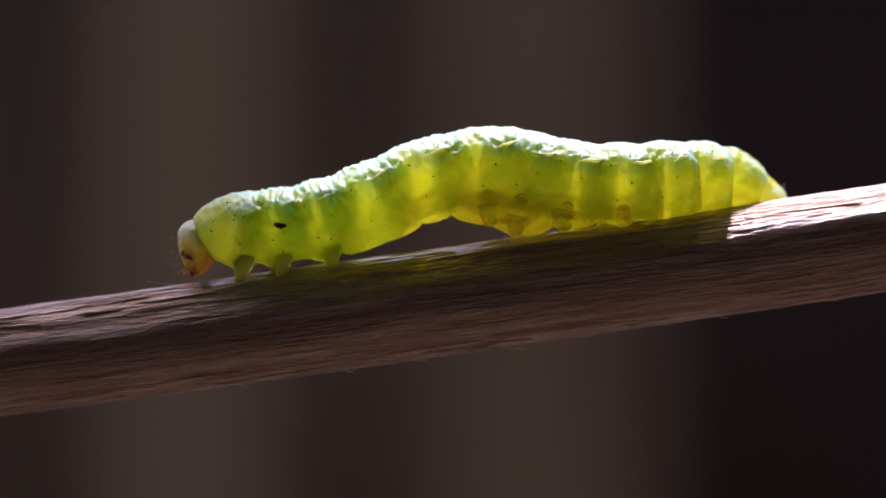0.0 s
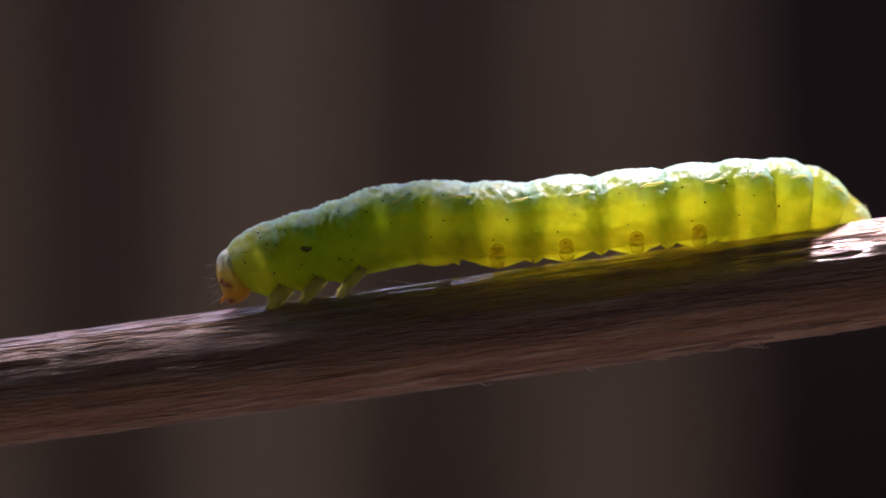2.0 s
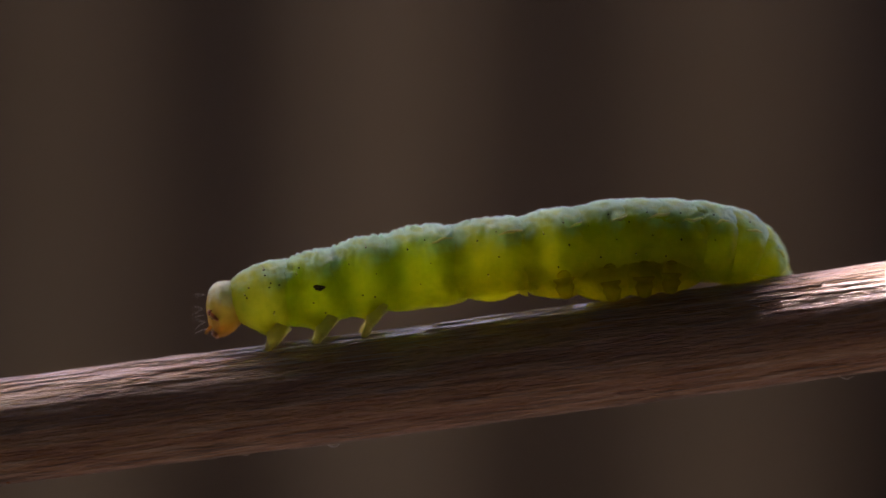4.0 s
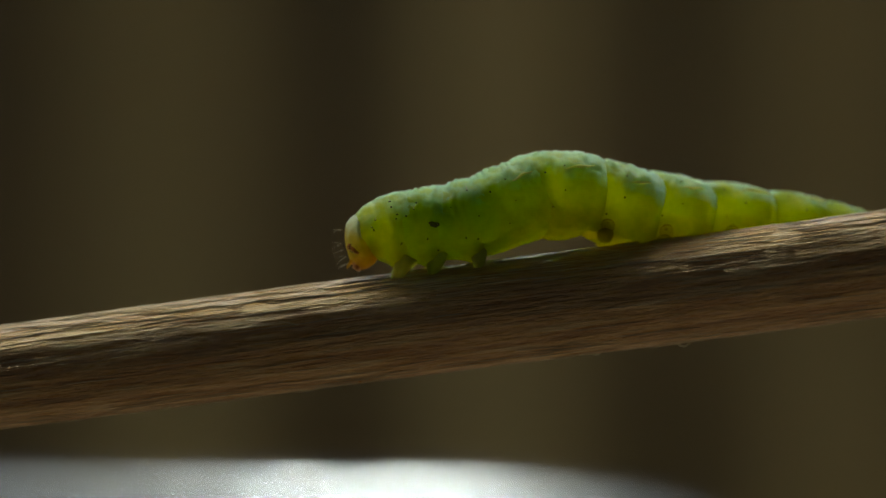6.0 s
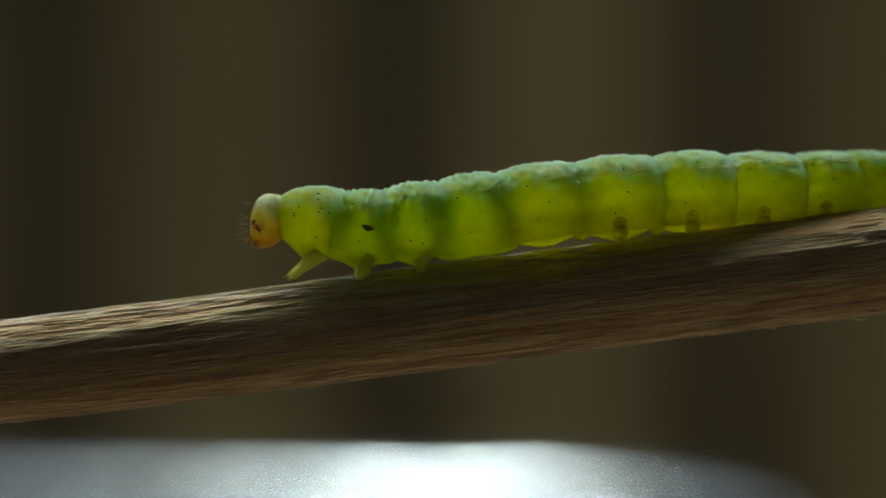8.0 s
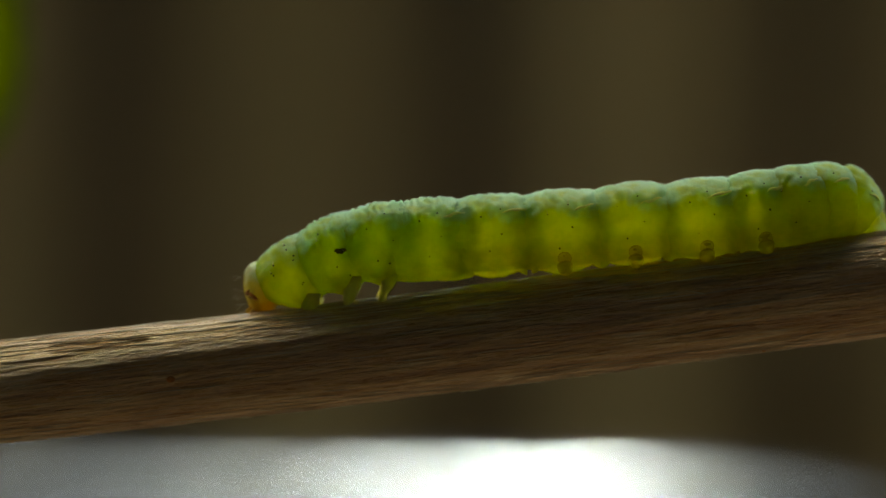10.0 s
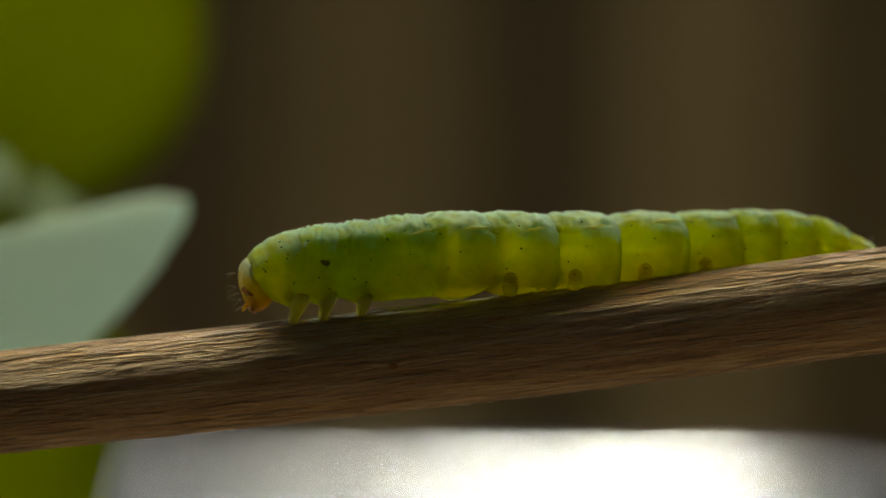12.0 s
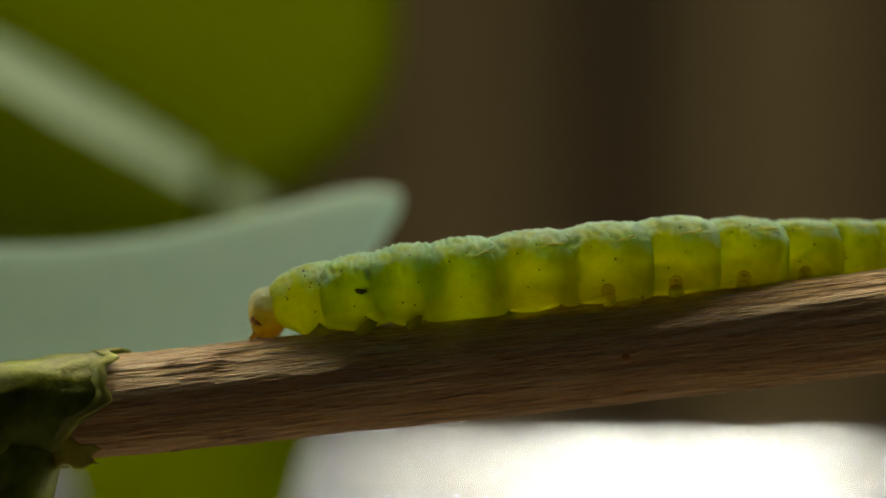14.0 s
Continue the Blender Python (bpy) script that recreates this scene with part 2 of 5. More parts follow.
def blob(bm, centre, size, seg=14, rings=9, turn=None):
    m = Matrix.Translation(centre) @ (turn or Matrix()) @ Matrix.Diagonal((*size, 1))
    bmesh.ops.create_uvsphere(bm, u_segments=seg, v_segments=rings, radius=1.0, matrix=m)
    return bm


def box(bm, lo, hi, bevel=0.0, seg=2):
    c = [(a + b) / 2 for a, b in zip(lo, hi)]
    s = [b - a for a, b in zip(lo, hi)]
    bmesh.ops.create_cube(bm, size=1.0, matrix=Matrix.Translation(c) @ Matrix.Diagonal((*s, 1)))
    if bevel:
        bmesh.ops.bevel(bm, geom=bm.edges[:], offset=bevel, segments=seg, affect="EDGES", profile=0.5)
    return bm


# ---- the twig ----
AXIS = ((-66.0, -9.70), (-63.65, -9.45), (-55.70, -8.62), (-49.60, -7.97), (-40.87, -6.98), (-29.37, -5.45),
        (-13.07, -3.40), (0.0, -1.58), (13.07, 0.32), (26.93, 2.35), (60.0, 7.2))
TWIG_R = 1.60
_ax, _az = zip(*AXIS)


def axis_z(x):
    """Height of the twig's axis at x, both in millimetres, softly curved."""
    return sum(float(np.interp(x + d, _ax, _az)) for d in (-4, -2, 0, 2, 4)) / 5


def twig_radius(x, q):
    """Radius at x and angle q: long ribs, grooves and dents along the grain."""
    c, s = math.cos(q), math.sin(q)
    r = TWIG_R * (1.0 - 0.0009 * (10 - x) * (x < 10))
    r += 0.075 * noise.noise((x * 0.05, c * 2.2, s * 2.2)) + 0.016 * noise.noise((x * 0.16, c * 6 + 5, s * 6))
    r += 0.014 * noise.noise((x * 0.45 + 9, c * 15, s * 15)) + 0.010 * noise.noise((x * 1.2, c * 30, s * 30 + 3))
    r += 0.014 * (0.22 - abs(noise.noise((x * 0.10 + 3, c * 5, s * 5)))) + 0.012 * (0.22 - abs(noise.noise((x * 0.35, c * 12 + 2, s * 12))))
    r += 0.016 * noise.noise((x * 0.9 + 4, c * 3, s * 3))
    # one long split low on the near flank
    d = math.atan2(math.sin(q - 2.55 - 0.10 * math.sin(x * 0.09)), math.cos(q - 2.55 - 0.10 * math.sin(x * 0.09)))
    r -= 0.09 * math.exp(-(d / 0.05) ** 2) * (0.5 + 0.5 * math.sin(x * 0.13 + 1.0))
    return r


def build_twig():
    bm = bmesh.new()
    rings, k = [], 180
    x0, x1, step = -64.5, 58.0, 0.16
    for i in range(int((x1 - x0) / step) + 1):
        x = x0 + i * step
        if x > 30:
            x = 30 + (x - 30)
        z = axis_z(x)
        rings.append([Vector((x, -math.cos(q) * twig_radius(x, q), z + math.sin(q) * twig_radius(x, q))) * MM
                      for q in (2 * math.pi * j / k for j in range(k))])
    loft(bm, rings)
    lie = Matrix.Rotation(-math.atan2(11.8, 90.6), 4, "Y")
    bm.transform(lie.inverted())
    tw = link("twig", bm, M_TWIG)
    tw.matrix_world = lie
    tagged(tw, "dry peeled brown twig with pale fibres along the grain", "twig")
    # loose fibres along the lower edge
    rnd = random.Random(5)
    for i in range(150):
        x = rnd.uniform(-60, 24)
        q = rnd.choice((rnd.uniform(-2.0, -0.9), rnd.uniform(-1.75, -1.3), rnd.uniform(0.1, 1.5)))
        r = twig_radius(x, q) - 0.01
        p = Vector((x, -math.cos(q) * r, axis_z(x) + math.sin(q) * r))
        out = Vector((0, -math.cos(q), math.sin(q)))
        a = Vector((rnd.choice((-1, 1)), 0, 0.12))
        ln = rnd.uniform(0.25, 1.3)
        lift = rnd.uniform(0.02, 0.10) if rnd.random() < 0.8 else rnd.uniform(0.12, 0.35)
        pts = [(p + a * ln * u + out * lift * u * u * (1.4 - u)) * MM for u in (0, 0.25, 0.5, 0.75, 1.0)]
        w = rnd.uniform(0.008, 0.02) * MM
        b = bmesh.new()
        tube(b, pts, [w, w, w * 0.8, w * 0.6, w * 0.3], 5)
        b.transform(lie.inverted())
        part("fibre", b, M_HAIR, tw)
    # short fuzz along the lower edge
    for i in range(150):
        x = rnd.uniform(-61, 24)
        q = rnd.uniform(-1.7, -1.1)
        r = twig_radius(x, q) - 0.01
        p = Vector((x, -math.cos(q) * r, axis_z(x) + math.sin(q) * r))
        out = Vector((0, -math.cos(q), math.sin(q)))
        a = Vector((rnd.choice((-1, 1)), 0, 0.12))
        ln = rnd.uniform(0.2, 0.9)
        lift = rnd.uniform(0.01, 0.06) if rnd.random() < 0.85 else rnd.uniform(0.08, 0.16)
        b = bmesh.new()
        w = rnd.uniform(0.010, 0.022) * MM
        tube(b, [(p + a * ln * u + out * lift * math.sin(u * 2.6)) * MM for u in (0, 0.33, 0.66, 1.0)], [w, w, w * 0.8, w * 0.4], 5)
        b.transform(lie.inverted())
        part("fibre", b, M_HAIR, tw)
    # fine strands that lie along the grain, too many to count
    verts, faces, sides, steps = [], [], 5, 8
    for i in range(1500):
        x = rnd.uniform(-62, 26)
        q = rnd.choice((rnd.uniform(-1.5, 2.0), rnd.uniform(0.6, 1.8), rnd.uniform(0.8, 1.8), rnd.uniform(-1.6, -0.8)))
        ln = rnd.uniform(0.5, 2.6)
        w = rnd.uniform(0.006, 0.020)
        skew = rnd.uniform(-0.04, 0.04)
        first = len(verts)
        for k in range(steps):
            xx, qq = x + ln * k / (steps - 1), q + skew * k / (steps - 1) + 0.005 * math.sin(k * 1.3 + i)
            r = twig_radius(xx, qq) + w * 0.1
            out, turn = Vector((0, -math.cos(qq), math.sin(qq))), Vector((0, math.sin(qq), math.cos(qq)))
            fat = w * (0.15, 0.8, 1, 1, 1, 1, 0.8, 0.15)[k]
            for j in range(sides):
                p = 2 * math.pi * j / sides
                at = Vector((xx, 0, axis_z(xx))) + out * (r + fat * math.cos(p)) + turn * fat * math.sin(p)
                verts.append(lie.inverted() @ (at * MM))
        for k in range(steps - 1):
            for j in range(sides):
                a, b = first + k * sides + j, first + k * sides + (j + 1) % sides
                faces.append((a, b, b + sides, a + sides))
    me = bpy.data.meshes.new("wood_fibre")
    me.from_pydata(verts, [], faces)
    me.materials.append(M_FIBRE)
    me.shade_smooth()
    strands = new("wood_fibre", me)
    strands.parent = tw
    tagged(strands, "fine pale strands of wood fibre", kind="stuff")
    # two small dark knots
    for x, z, w in ((-30.5, -7.13, 0.07), (-47.9, -7.9, 0.13)):
        dz = z - axis_z(x)
        q = math.asin(dz / TWIG_R)
        r = twig_radius(x, q)
        b = bmesh.new()
        turn = Vector((0, -math.cos(q), math.sin(q))).to_track_quat("Z", "X").to_matrix().to_4x4()
        blob(b, Vector((x, -math.cos(q) * r, axis_z(x) + math.sin(q) * r)) * MM, (w * 0.8 * MM, w * MM, 0.03 * MM), 12, 8, turn)
        b.transform(lie.inverted())
        part("knot", b, M_MOUTH, tw, "small dark knot")
    return tw


twig = build_twig()


# ---- the caterpillar ----
# half heights along the body, millimetres, by segment number (1 is behind the head, 13 the tail)
RADII = ((0, 1.00), (1, 1.07), (2, 1.14), (3, 1.18), (4, 1.20), (6, 1.21), (8, 1.21), (9, 1.19), (10, 1.17), (11, 1.11), (12, 1.00), (13, 0.82))
# lengths of the segments at rest and at full stretch, millimetres, the first from the head
GAPS = (1.17, 1.17, 1.25, 1.33, 1.67, 1.92, 2.08, 2.08, 1.87, 1.50, 1.25, 1.08, 1.08)
REACH = (1.75, 1.62, 1.71, 1.90, 2.26, 2.45, 2.22, 2.19, 1.93, 1.51, 1.28, 1.15, 1.11)
BELLIED = (5, 6, 7, 8, 9)


def body_r(u):
    return float(np.interp(u, [a for a, _ in RADII], [b for _, b in RADII]))


def ring_half(u):
    if u > 12.6:
        return 0.88
    return max(REACH[u - 1], REACH[u]) / 2 + 0.27


def ring_scale(u, a):
    """Fullness along one ring, a from -1 (front) to 1: the ends dip under the neighbours; the neck narrows, the tail closes."""
    f = 1.035 - 0.20 * a * a - 0.12 * a ** 8
    if u == 1 and a < 0:
        f = 1.025 * math.sqrt(max(0.0, 1 - (0.80 * -a) ** 2.3))
    if u > 12.6 and a > 0.0:
        f = (1.025 - 0.04 * a * a) * max(0.0, 1 - a ** 2.4) ** 0.5
    return f


def ring_fat(u, a):
    """Radius of ring u at a, millimetres, before its folds."""
    half = ring_half(u)
    gap = (GAPS[u - 1] + GAPS[min(u, 12)]) / 2
    return body_r(u + a * half / gap) * max(ring_scale(u, a), 0.02)


def ring_mesh(u, seed):
    """One segment's skin: a plump ring with crosswise folds over the back and pleats along the flank."""
    half = ring_half(u)
    bm = bmesh.new()
    rings, n, k = [], 53, 104
    fold = 0.24 if u <= 4 else 0.34
    deep = 0.006 if u == 1 else 0.021 if u <= 4 else 0.014 if u <= 6 else 0.008
    for i in range(n):
        a = -1 + 2 * i / (n - 1)
        x = a * half * (0.92 if u == 1 and a < 0 else 1.0)
        fat = ring_fat(u, a)
        ring = []
        for j in range(k):
            q = 2 * math.pi * j / k
            c, s = math.cos(q), math.sin(q)
            back = max(0.0, s)
            w = 0.022 * noise.noise((x * 1.6 + seed * 7.3, c * 2.4, s * 2.4))
            w += (0.010 + 0.020 * back) * noise.noise((x * 3.6 + seed * 3.7, c * 4.5, s * 4.5))
            # crosswise folds over the back, closest on the front segments
            w += deep * back ** 0.8 * (0.6 + noise.noise((x * 2.2, seed * 2, c * 2))) * 1.5 * math.cos((x + 0.16 * noise.noise((x * 2.4, c * 3, seed))) * 2 * math.pi / fold + 3.6 * noise.noise((seed * 3, c * 2, s * 2)))
            # slanting pleats where back and flank meet
            lane = math.exp(-((s - 0.58 - 0.10 * noise.noise((x * 1.3, seed, 0))) / 0.17) ** 2)
            slant = noise.noise((x * 1.5 + s * 3.2 + seed * 5, s * 5.0 - x * 2.0, seed))
            w += 0.11 * lane * (0.20 - abs(slant)) * (1.0 if u > 1 else 0.4)
            w += 0.026 * noise.noise((x * 2.2 + seed * 9, c * 3.0, s * 3.0)) * math.exp(-((s - 0.1) / 0.45) ** 2)
            # the flanks are smoother than the back
            w += 0.19 * a * a * (1 - a ** 8) * (1 - back) if u > 1 else 0.0
            # a soft crease low on the flank
            w -= 0.022 * math.exp(-((s + 0.42 - 0.10 * math.cos(a * 2.6)) / 0.12) ** 2)
            # fleshy lobes that carry the front legs
            if u <= 3:
                w += (0.20 * math.exp(-((a + 0.08) / 0.34) ** 2) - 0.06) * math.exp(-((s + 0.95) / 0.42) ** 2)
                w -= 0.11 * max(0.0, -s)
            r = fat * (1 + w)
            if u == 1 and a < 0:
                r *= 1 - 0.22 * a * a * max(0.0, -s)
            ring.append(Vector((x, c * r * 0.98, s * r)) * MM)
        rings.append(ring)
    loft(bm, rings, cap=False)
    if u > 12.6:
        bmesh.ops.holes_fill(bm, edges=[e for e in bm.edges if e.is_boundary and all(v.co.x > 0 for v in e.verts)], sides=0)
    if u in BELLIED:
        low = -0.84 * body_r(u) * MM
        gone = [f for f in bm.faces if all(v.co.z < low and abs(v.co.x) < 0.74 * half * MM for v in f.verts)]
        bmesh.ops.delete(bm, geom=gone, context="FACES")
    return bm


def belly_mesh(u, seed):
    """The soft underside of a segment, open above, which sags when the body bunches up."""
    half = ring_half(u) * 0.86
    bm = bmesh.new()
    rows, n, k = [], 33, 44
    for i in range(n):
        a = -1 + 2 * i / (n - 1)
        row = []
        for j in range(k + 1):
            trim = 0.05 * noise.noise((a * 2.5, seed, 1))
            q = math.pi * (1.06 + trim + (0.88 - 2 * trim) * j / k)
            c, s = math.cos(q), math.sin(q)
            r = body_r(u) * 0.955 * (1.03 - 0.24 * a * a - 0.20 * a ** 6)
            r *= 1 + 0.030 * noise.noise((a * 3 + seed, c * 3, s * 3)) + 0.020 * noise.noise((a * 7, c * 6 + seed, s * 6))
            r *= 1 + 0.06 * math.exp(-(a / 0.42) ** 2) * max(0.0, -s) ** 2
            row.append(bm.verts.new(Vector((a * half, c * r * (0.97 - 0.10 * (1 + s) ** 2), s * r)) * MM))
        rows.append(row)
    for a, b in zip(rows[:-1], rows[1:]):
        for j in range(k):
            bm.faces.new((a[j], a[j + 1], b[j + 1], b[j]))
    bmesh.ops.recalc_face_normals(bm, faces=bm.faces[:])
    return bm


def add_specks(ob, u, rnd):
    """Dark raised dots, some with a bristle, on both flanks."""
    half = ring_half(u)
    spots = [(0.22, 0.66, 0.030), (-0.36, 0.44, 0.028), (0.30, 0.06, 0.032), (-0.14, -0.36, 0.026)]
    if u == 1:
        spots = [(-0.55, 0.30, 0.034), (-0.50, 0.16, 0.030), (-0.46, 0.42, 0.030), (0.02, 0.74, 0.042), (0.14, 0.60, 0.032), (0.16, 0.36, 0.042),
                 (0.16, 0.24, 0.036), (0.42, 0.34, 0.044), (0.10, -0.34, 0.032), (0.20, -0.36, 0.030)]
    elif u < 4:
        spots += [(-0.25, 0.70, 0.036), (0.12, -0.55, 0.030)]
    for side in (-1, 1):
        for x, s, w in spots:
            x += rnd.uniform(-0.06, 0.06)
            s += rnd.uniform(-0.06, 0.06)
            c = math.sqrt(max(0.0, 1 - s * s))
            bm = bmesh.new()
            r = ring_fat(u, x / half) * MM
            p = Vector((x * MM, side * c * r * 0.985, s * r)) * 1.006
            turn = Vector((0, side * c, s)).to_track_quat("Z", "Y").to_matrix().to_4x4()
            w *= rnd.uniform(0.75, 1.2)
            blob(bm, p, (w * MM, w * MM * rnd.uniform(0.6, 1.3), 0.014 * MM), 8, 5, turn)
            part("speck", bm, M_BLACK, ob, "dark raised dot")
            if rnd.random() < 0.35:
                b = bmesh.new()
                d = Vector((rnd.uniform(-0.2, 0.2), side * c, s + 0.1)).normalized()
                tube(b, [p, p + d * 0.14 * MM, p + d * 0.26 * MM], [0.007 * MM, 0.006 * MM, 0.002 * MM], 4)
                part("bristle", b, M_HAIR, ob)


def leg_mesh(side):
    """A short glassy cone of a front leg in three joints, ending in a fine curved claw."""
    bm = bmesh.new()
    pts = [(0.06, 0, 0.20), (0.02, side * 0.02, 0.0), (-0.02, side * 0.05, -0.18), (-0.07, side * 0.05, -0.30), (-0.12, side * 0.03, -0.42), (-0.17, side * 0.01, -0.54), (-0.22, 0, -0.62), (-0.30, 0, -0.68)]
    pts = [(x * 1.45, y, z * 1.42) for x, y, z in pts]
    tube(bm, [Vector(p) * MM for p in pts], [r * MM for r in (0.36, 0.27, 0.19, 0.125, 0.125, 0.085, 0.040, 0.010)], 14)
    for i in range(4):
        o = Vector((-0.10 - 0.03 * i, side * 0.09, -0.34 - 0.09 * i))
        tube(bm, [o * MM, (o + Vector((-0.10, side * 0.08, -0.10))) * MM], [0.007 * MM, 0.002 * MM], 4)
    return bm


def claw_mesh(side):
    bm = bmesh.new()
    tube(bm, [Vector((x * 1.45, 0, z * 1.42)) * MM for x, z in ((-0.20, -0.58), (-0.24, -0.65), (-0.32, -0.69))], [0.042 * MM, 0.030 * MM, 0.008 * MM], 8)
    return bm


def proleg_mesh(side, r):
    """A stubby soft false leg, a rounded cone on the near side of the belly."""
    bm = bmesh.new()
    rings = []
    for i in range(15):
        t = i / 14
        w = 0.17 + 0.36 * (1 - t) ** 1.5
        if t > 0.86:
            w *= math.sqrt(max(0.02, 1 - ((t - 0.86) / 0.14) ** 2 * 0.8))
        w *= 1 + 0.05 * math.sin(t * 17)
        c = Vector((0.03 * t, side * (0.50 + 0.12 * t), -r * (0.55 + 0.52 * t)))
        rings.append([(c + Vector((w * math.cos(j * math.pi / 10), w * math.sin(j * math.pi / 10), 0))) * MM for j in range(20)])
    loft(bm, rings, cap=False)
    bmesh.ops.holes_fill(bm, edges=[e for e in bm.edges if e.is_boundary and e.verts[0].co.z < -r * 1.0 * MM], sides=0)
    return bm


def add_streak(ob, u, side, rnd):
    """A short pale wrinkle where the painted top light of the back ends, on the hind half of a segment."""
    bm = bmesh.new()
    a0, a1 = 0.12 + 0.16 * rnd.random(), 0.66 + 0.12 * rnd.random()
    q = math.radians(30 + 5 * rnd.random())
    pts, radii = [], []
    for i in range(9):
        f = i / 8
        a = a0 + (a1 - a0) * f
        w = q + math.radians(10) * (f - 0.4) + 0.07 * noise.noise((f * 3.1, u * 2.3, side))
        r = ring_fat(u, a) * (1.02 + 0.16 * a * a * (1 - math.sin(w))) * 0.99
        pts.append(Vector((a * ring_half(u), side * math.cos(w) * r * 0.98, math.sin(w) * r)) * MM)
        radii.append((0.010 + 0.042 * math.sin(math.pi * f) ** 0.8 * (0.75 + 0.5 * rnd.random())) * MM)
    tube(bm, pts, radii, 7)
    part("wrinkle", bm, M_WRINKLE, ob, "short pale raised skin wrinkle")


def hooks_mesh(u, side):
    """The dark crescent of small hooks on a false leg's sole, seen from the side."""
    bm = bmesh.new()
    r = ring_fat(u, 0.0)
    for i in range(11):
        a = -1 + i / 5
        s = -0.79 - 0.04 * (1 - a * a) + 0.012 * (i % 2)
        c = math.sqrt(1 - s * s)
        p = Vector((0.03 + 0.17 * a, side * c * r * 0.99, s * r))
        turn = Vector((0, side * c, s)).to_track_quat("Z", "Y").to_matrix().to_4x4()
        blob(bm, p * MM, (0.024 * MM, 0.034 * MM, 0.024 * MM), 8, 5, turn)
    return bm


def pad_mesh(u, side):
    """The faint dusky base of a false leg showing on the flank."""
    bm = bmesh.new()
    r = ring_fat(u, 0.0)
    s = -0.64
    c = math.sqrt(1 - s * s)
    turn = Vector((0, side * c, s)).to_track_quat("Z", "Y").to_matrix().to_4x4()
    blob(bm, Vector((0.02, side * c * r * 0.985, s * r)) * MM, (0.21 * MM, 0.26 * MM, 0.030 * MM), 22, 8, turn)
    for v in bm.verts:
        v.co *= 1 + 0.010 * noise.noise(v.co * 6000)
    return bm


def head_parts(cat, rnd):
    """A small round capsule in two lobes, face turned forwards and down."""
    bm = bmesh.new()
    rings, k = [], 48
    for i in range(35):
        a = -1 + 2 * i / 34
        th = a * math.pi / 2
        z = 0.82 * math.sin(th)
        f = max(0.03, math.cos(th)) ** 0.80
        low = max(0.0, -math.sin(th))
        ring = []
        for j in range(k):
            q = 2 * math.pi * j / k
            c, s = math.cos(q), math.sin(q)
            wide = 0.76 * f * (1.0 - 0.30 * low)
            deep = (0.56 if c > 0 else 0.74) * f * (1.0 - 0.24 * low)
            x = -c * deep - 0.20 * low ** 1.3 + 0.12
            # a groove down the middle of the face
            x += 0.07 * math.exp(-(s / 0.14) ** 2) * (c > 0) * f
            bump = 0.022 * noise.noise((c * 3, s * 3, a * 3)) + 0.012 * noise.noise((c * 7, s * 7, a * 7))
            ring.append(Vector((x + bump * -c, s * wide, z + 0.02 * noise.noise((c * 3, s * 3, a * 3)))) * MM)
        rings.append(ring)
    loft(bm, rings)
    head = part("head", bm, M_HEAD, cat, "pale glassy head capsule, brown round the mouth")
    for side in (-1, 1):
        b = bmesh.new()
        for x, y, z, w, h in ((-0.20, 0.545, -0.16, 0.14, 0.09), (-0.30, 0.475, -0.07, 0.08, 0.11), (-0.14, 0.565, -0.25, 0.12, 0.07)):
            blob(b, Vector((x, side * y, z)) * MM, (w * MM, 0.06 * MM, h * MM), 12, 8, pose(0, 0, 0, 0, 35, side * 25))
        part("eye_patch", b, M_MOUTH, head, "brown patch of small eyes")
        for i in range(5):
            b = bmesh.new()
            a = -1.2 + i * 0.6
            blob(b, Vector((-0.22 - 0.10 * math.cos(a), side * (0.600 - 0.05 * math.cos(a)), -0.14 + 0.13 * math.sin(a))) * MM, (0.020 * MM, 0.020 * MM, 0.020 * MM), 8, 6)
            part("eye", b, M_BLACK, head, "tiny black eye")
        b = bmesh.new()
        pts = [(-0.14, side * 0.22, -0.56), (-0.20, side * 0.18, -0.72), (-0.16, side * 0.08, -0.84)]
        tube(b, [Vector(p) * MM for p in pts], [0.15 * MM, 0.12 * MM, 0.04 * MM], 10)
        part("jaw", b, M_JAW, head, "amber brown jaw")
        b = bmesh.new()
        pts = [(-0.30, side * 0.34, -0.50), (-0.44, side * 0.38, -0.60), (-0.50, side * 0.38, -0.70)]
        tube(b, [Vector(p) * MM for p in pts], [0.06 * MM, 0.045 * MM, 0.02 * MM], 8)
        part("feeler", b, M_HEAD, head)
        for i in (0, 2, 3, 4, 5):
            b = bmesh.new()
            o = Vector((-0.30 - 0.02 * i, side * (0.15 + 0.06 * i), 0.45 - 0.20 * i))
            o = Vector((-0.52 * math.sqrt(max(0.05, 1 - (o.z / 0.9) ** 2)), o.y, o.z))
            d = Vector((-1, side * 0.35, 0.25 - 0.12 * i + rnd.uniform(-0.45, 0.45))).normalized()
            ln = rnd.uniform(0.22, 0.46)
            tube(b, [o * MM, (o + d * ln * 0.6) * MM, (o + d * ln + Vector((0, 0, -0.03))) * MM], [0.0040 * MM, 0.0035 * MM, 0.0015 * MM], 4)
            part("bristle", b, M_HAIR, head)
    return head


LEGS = []
BELLIES = []


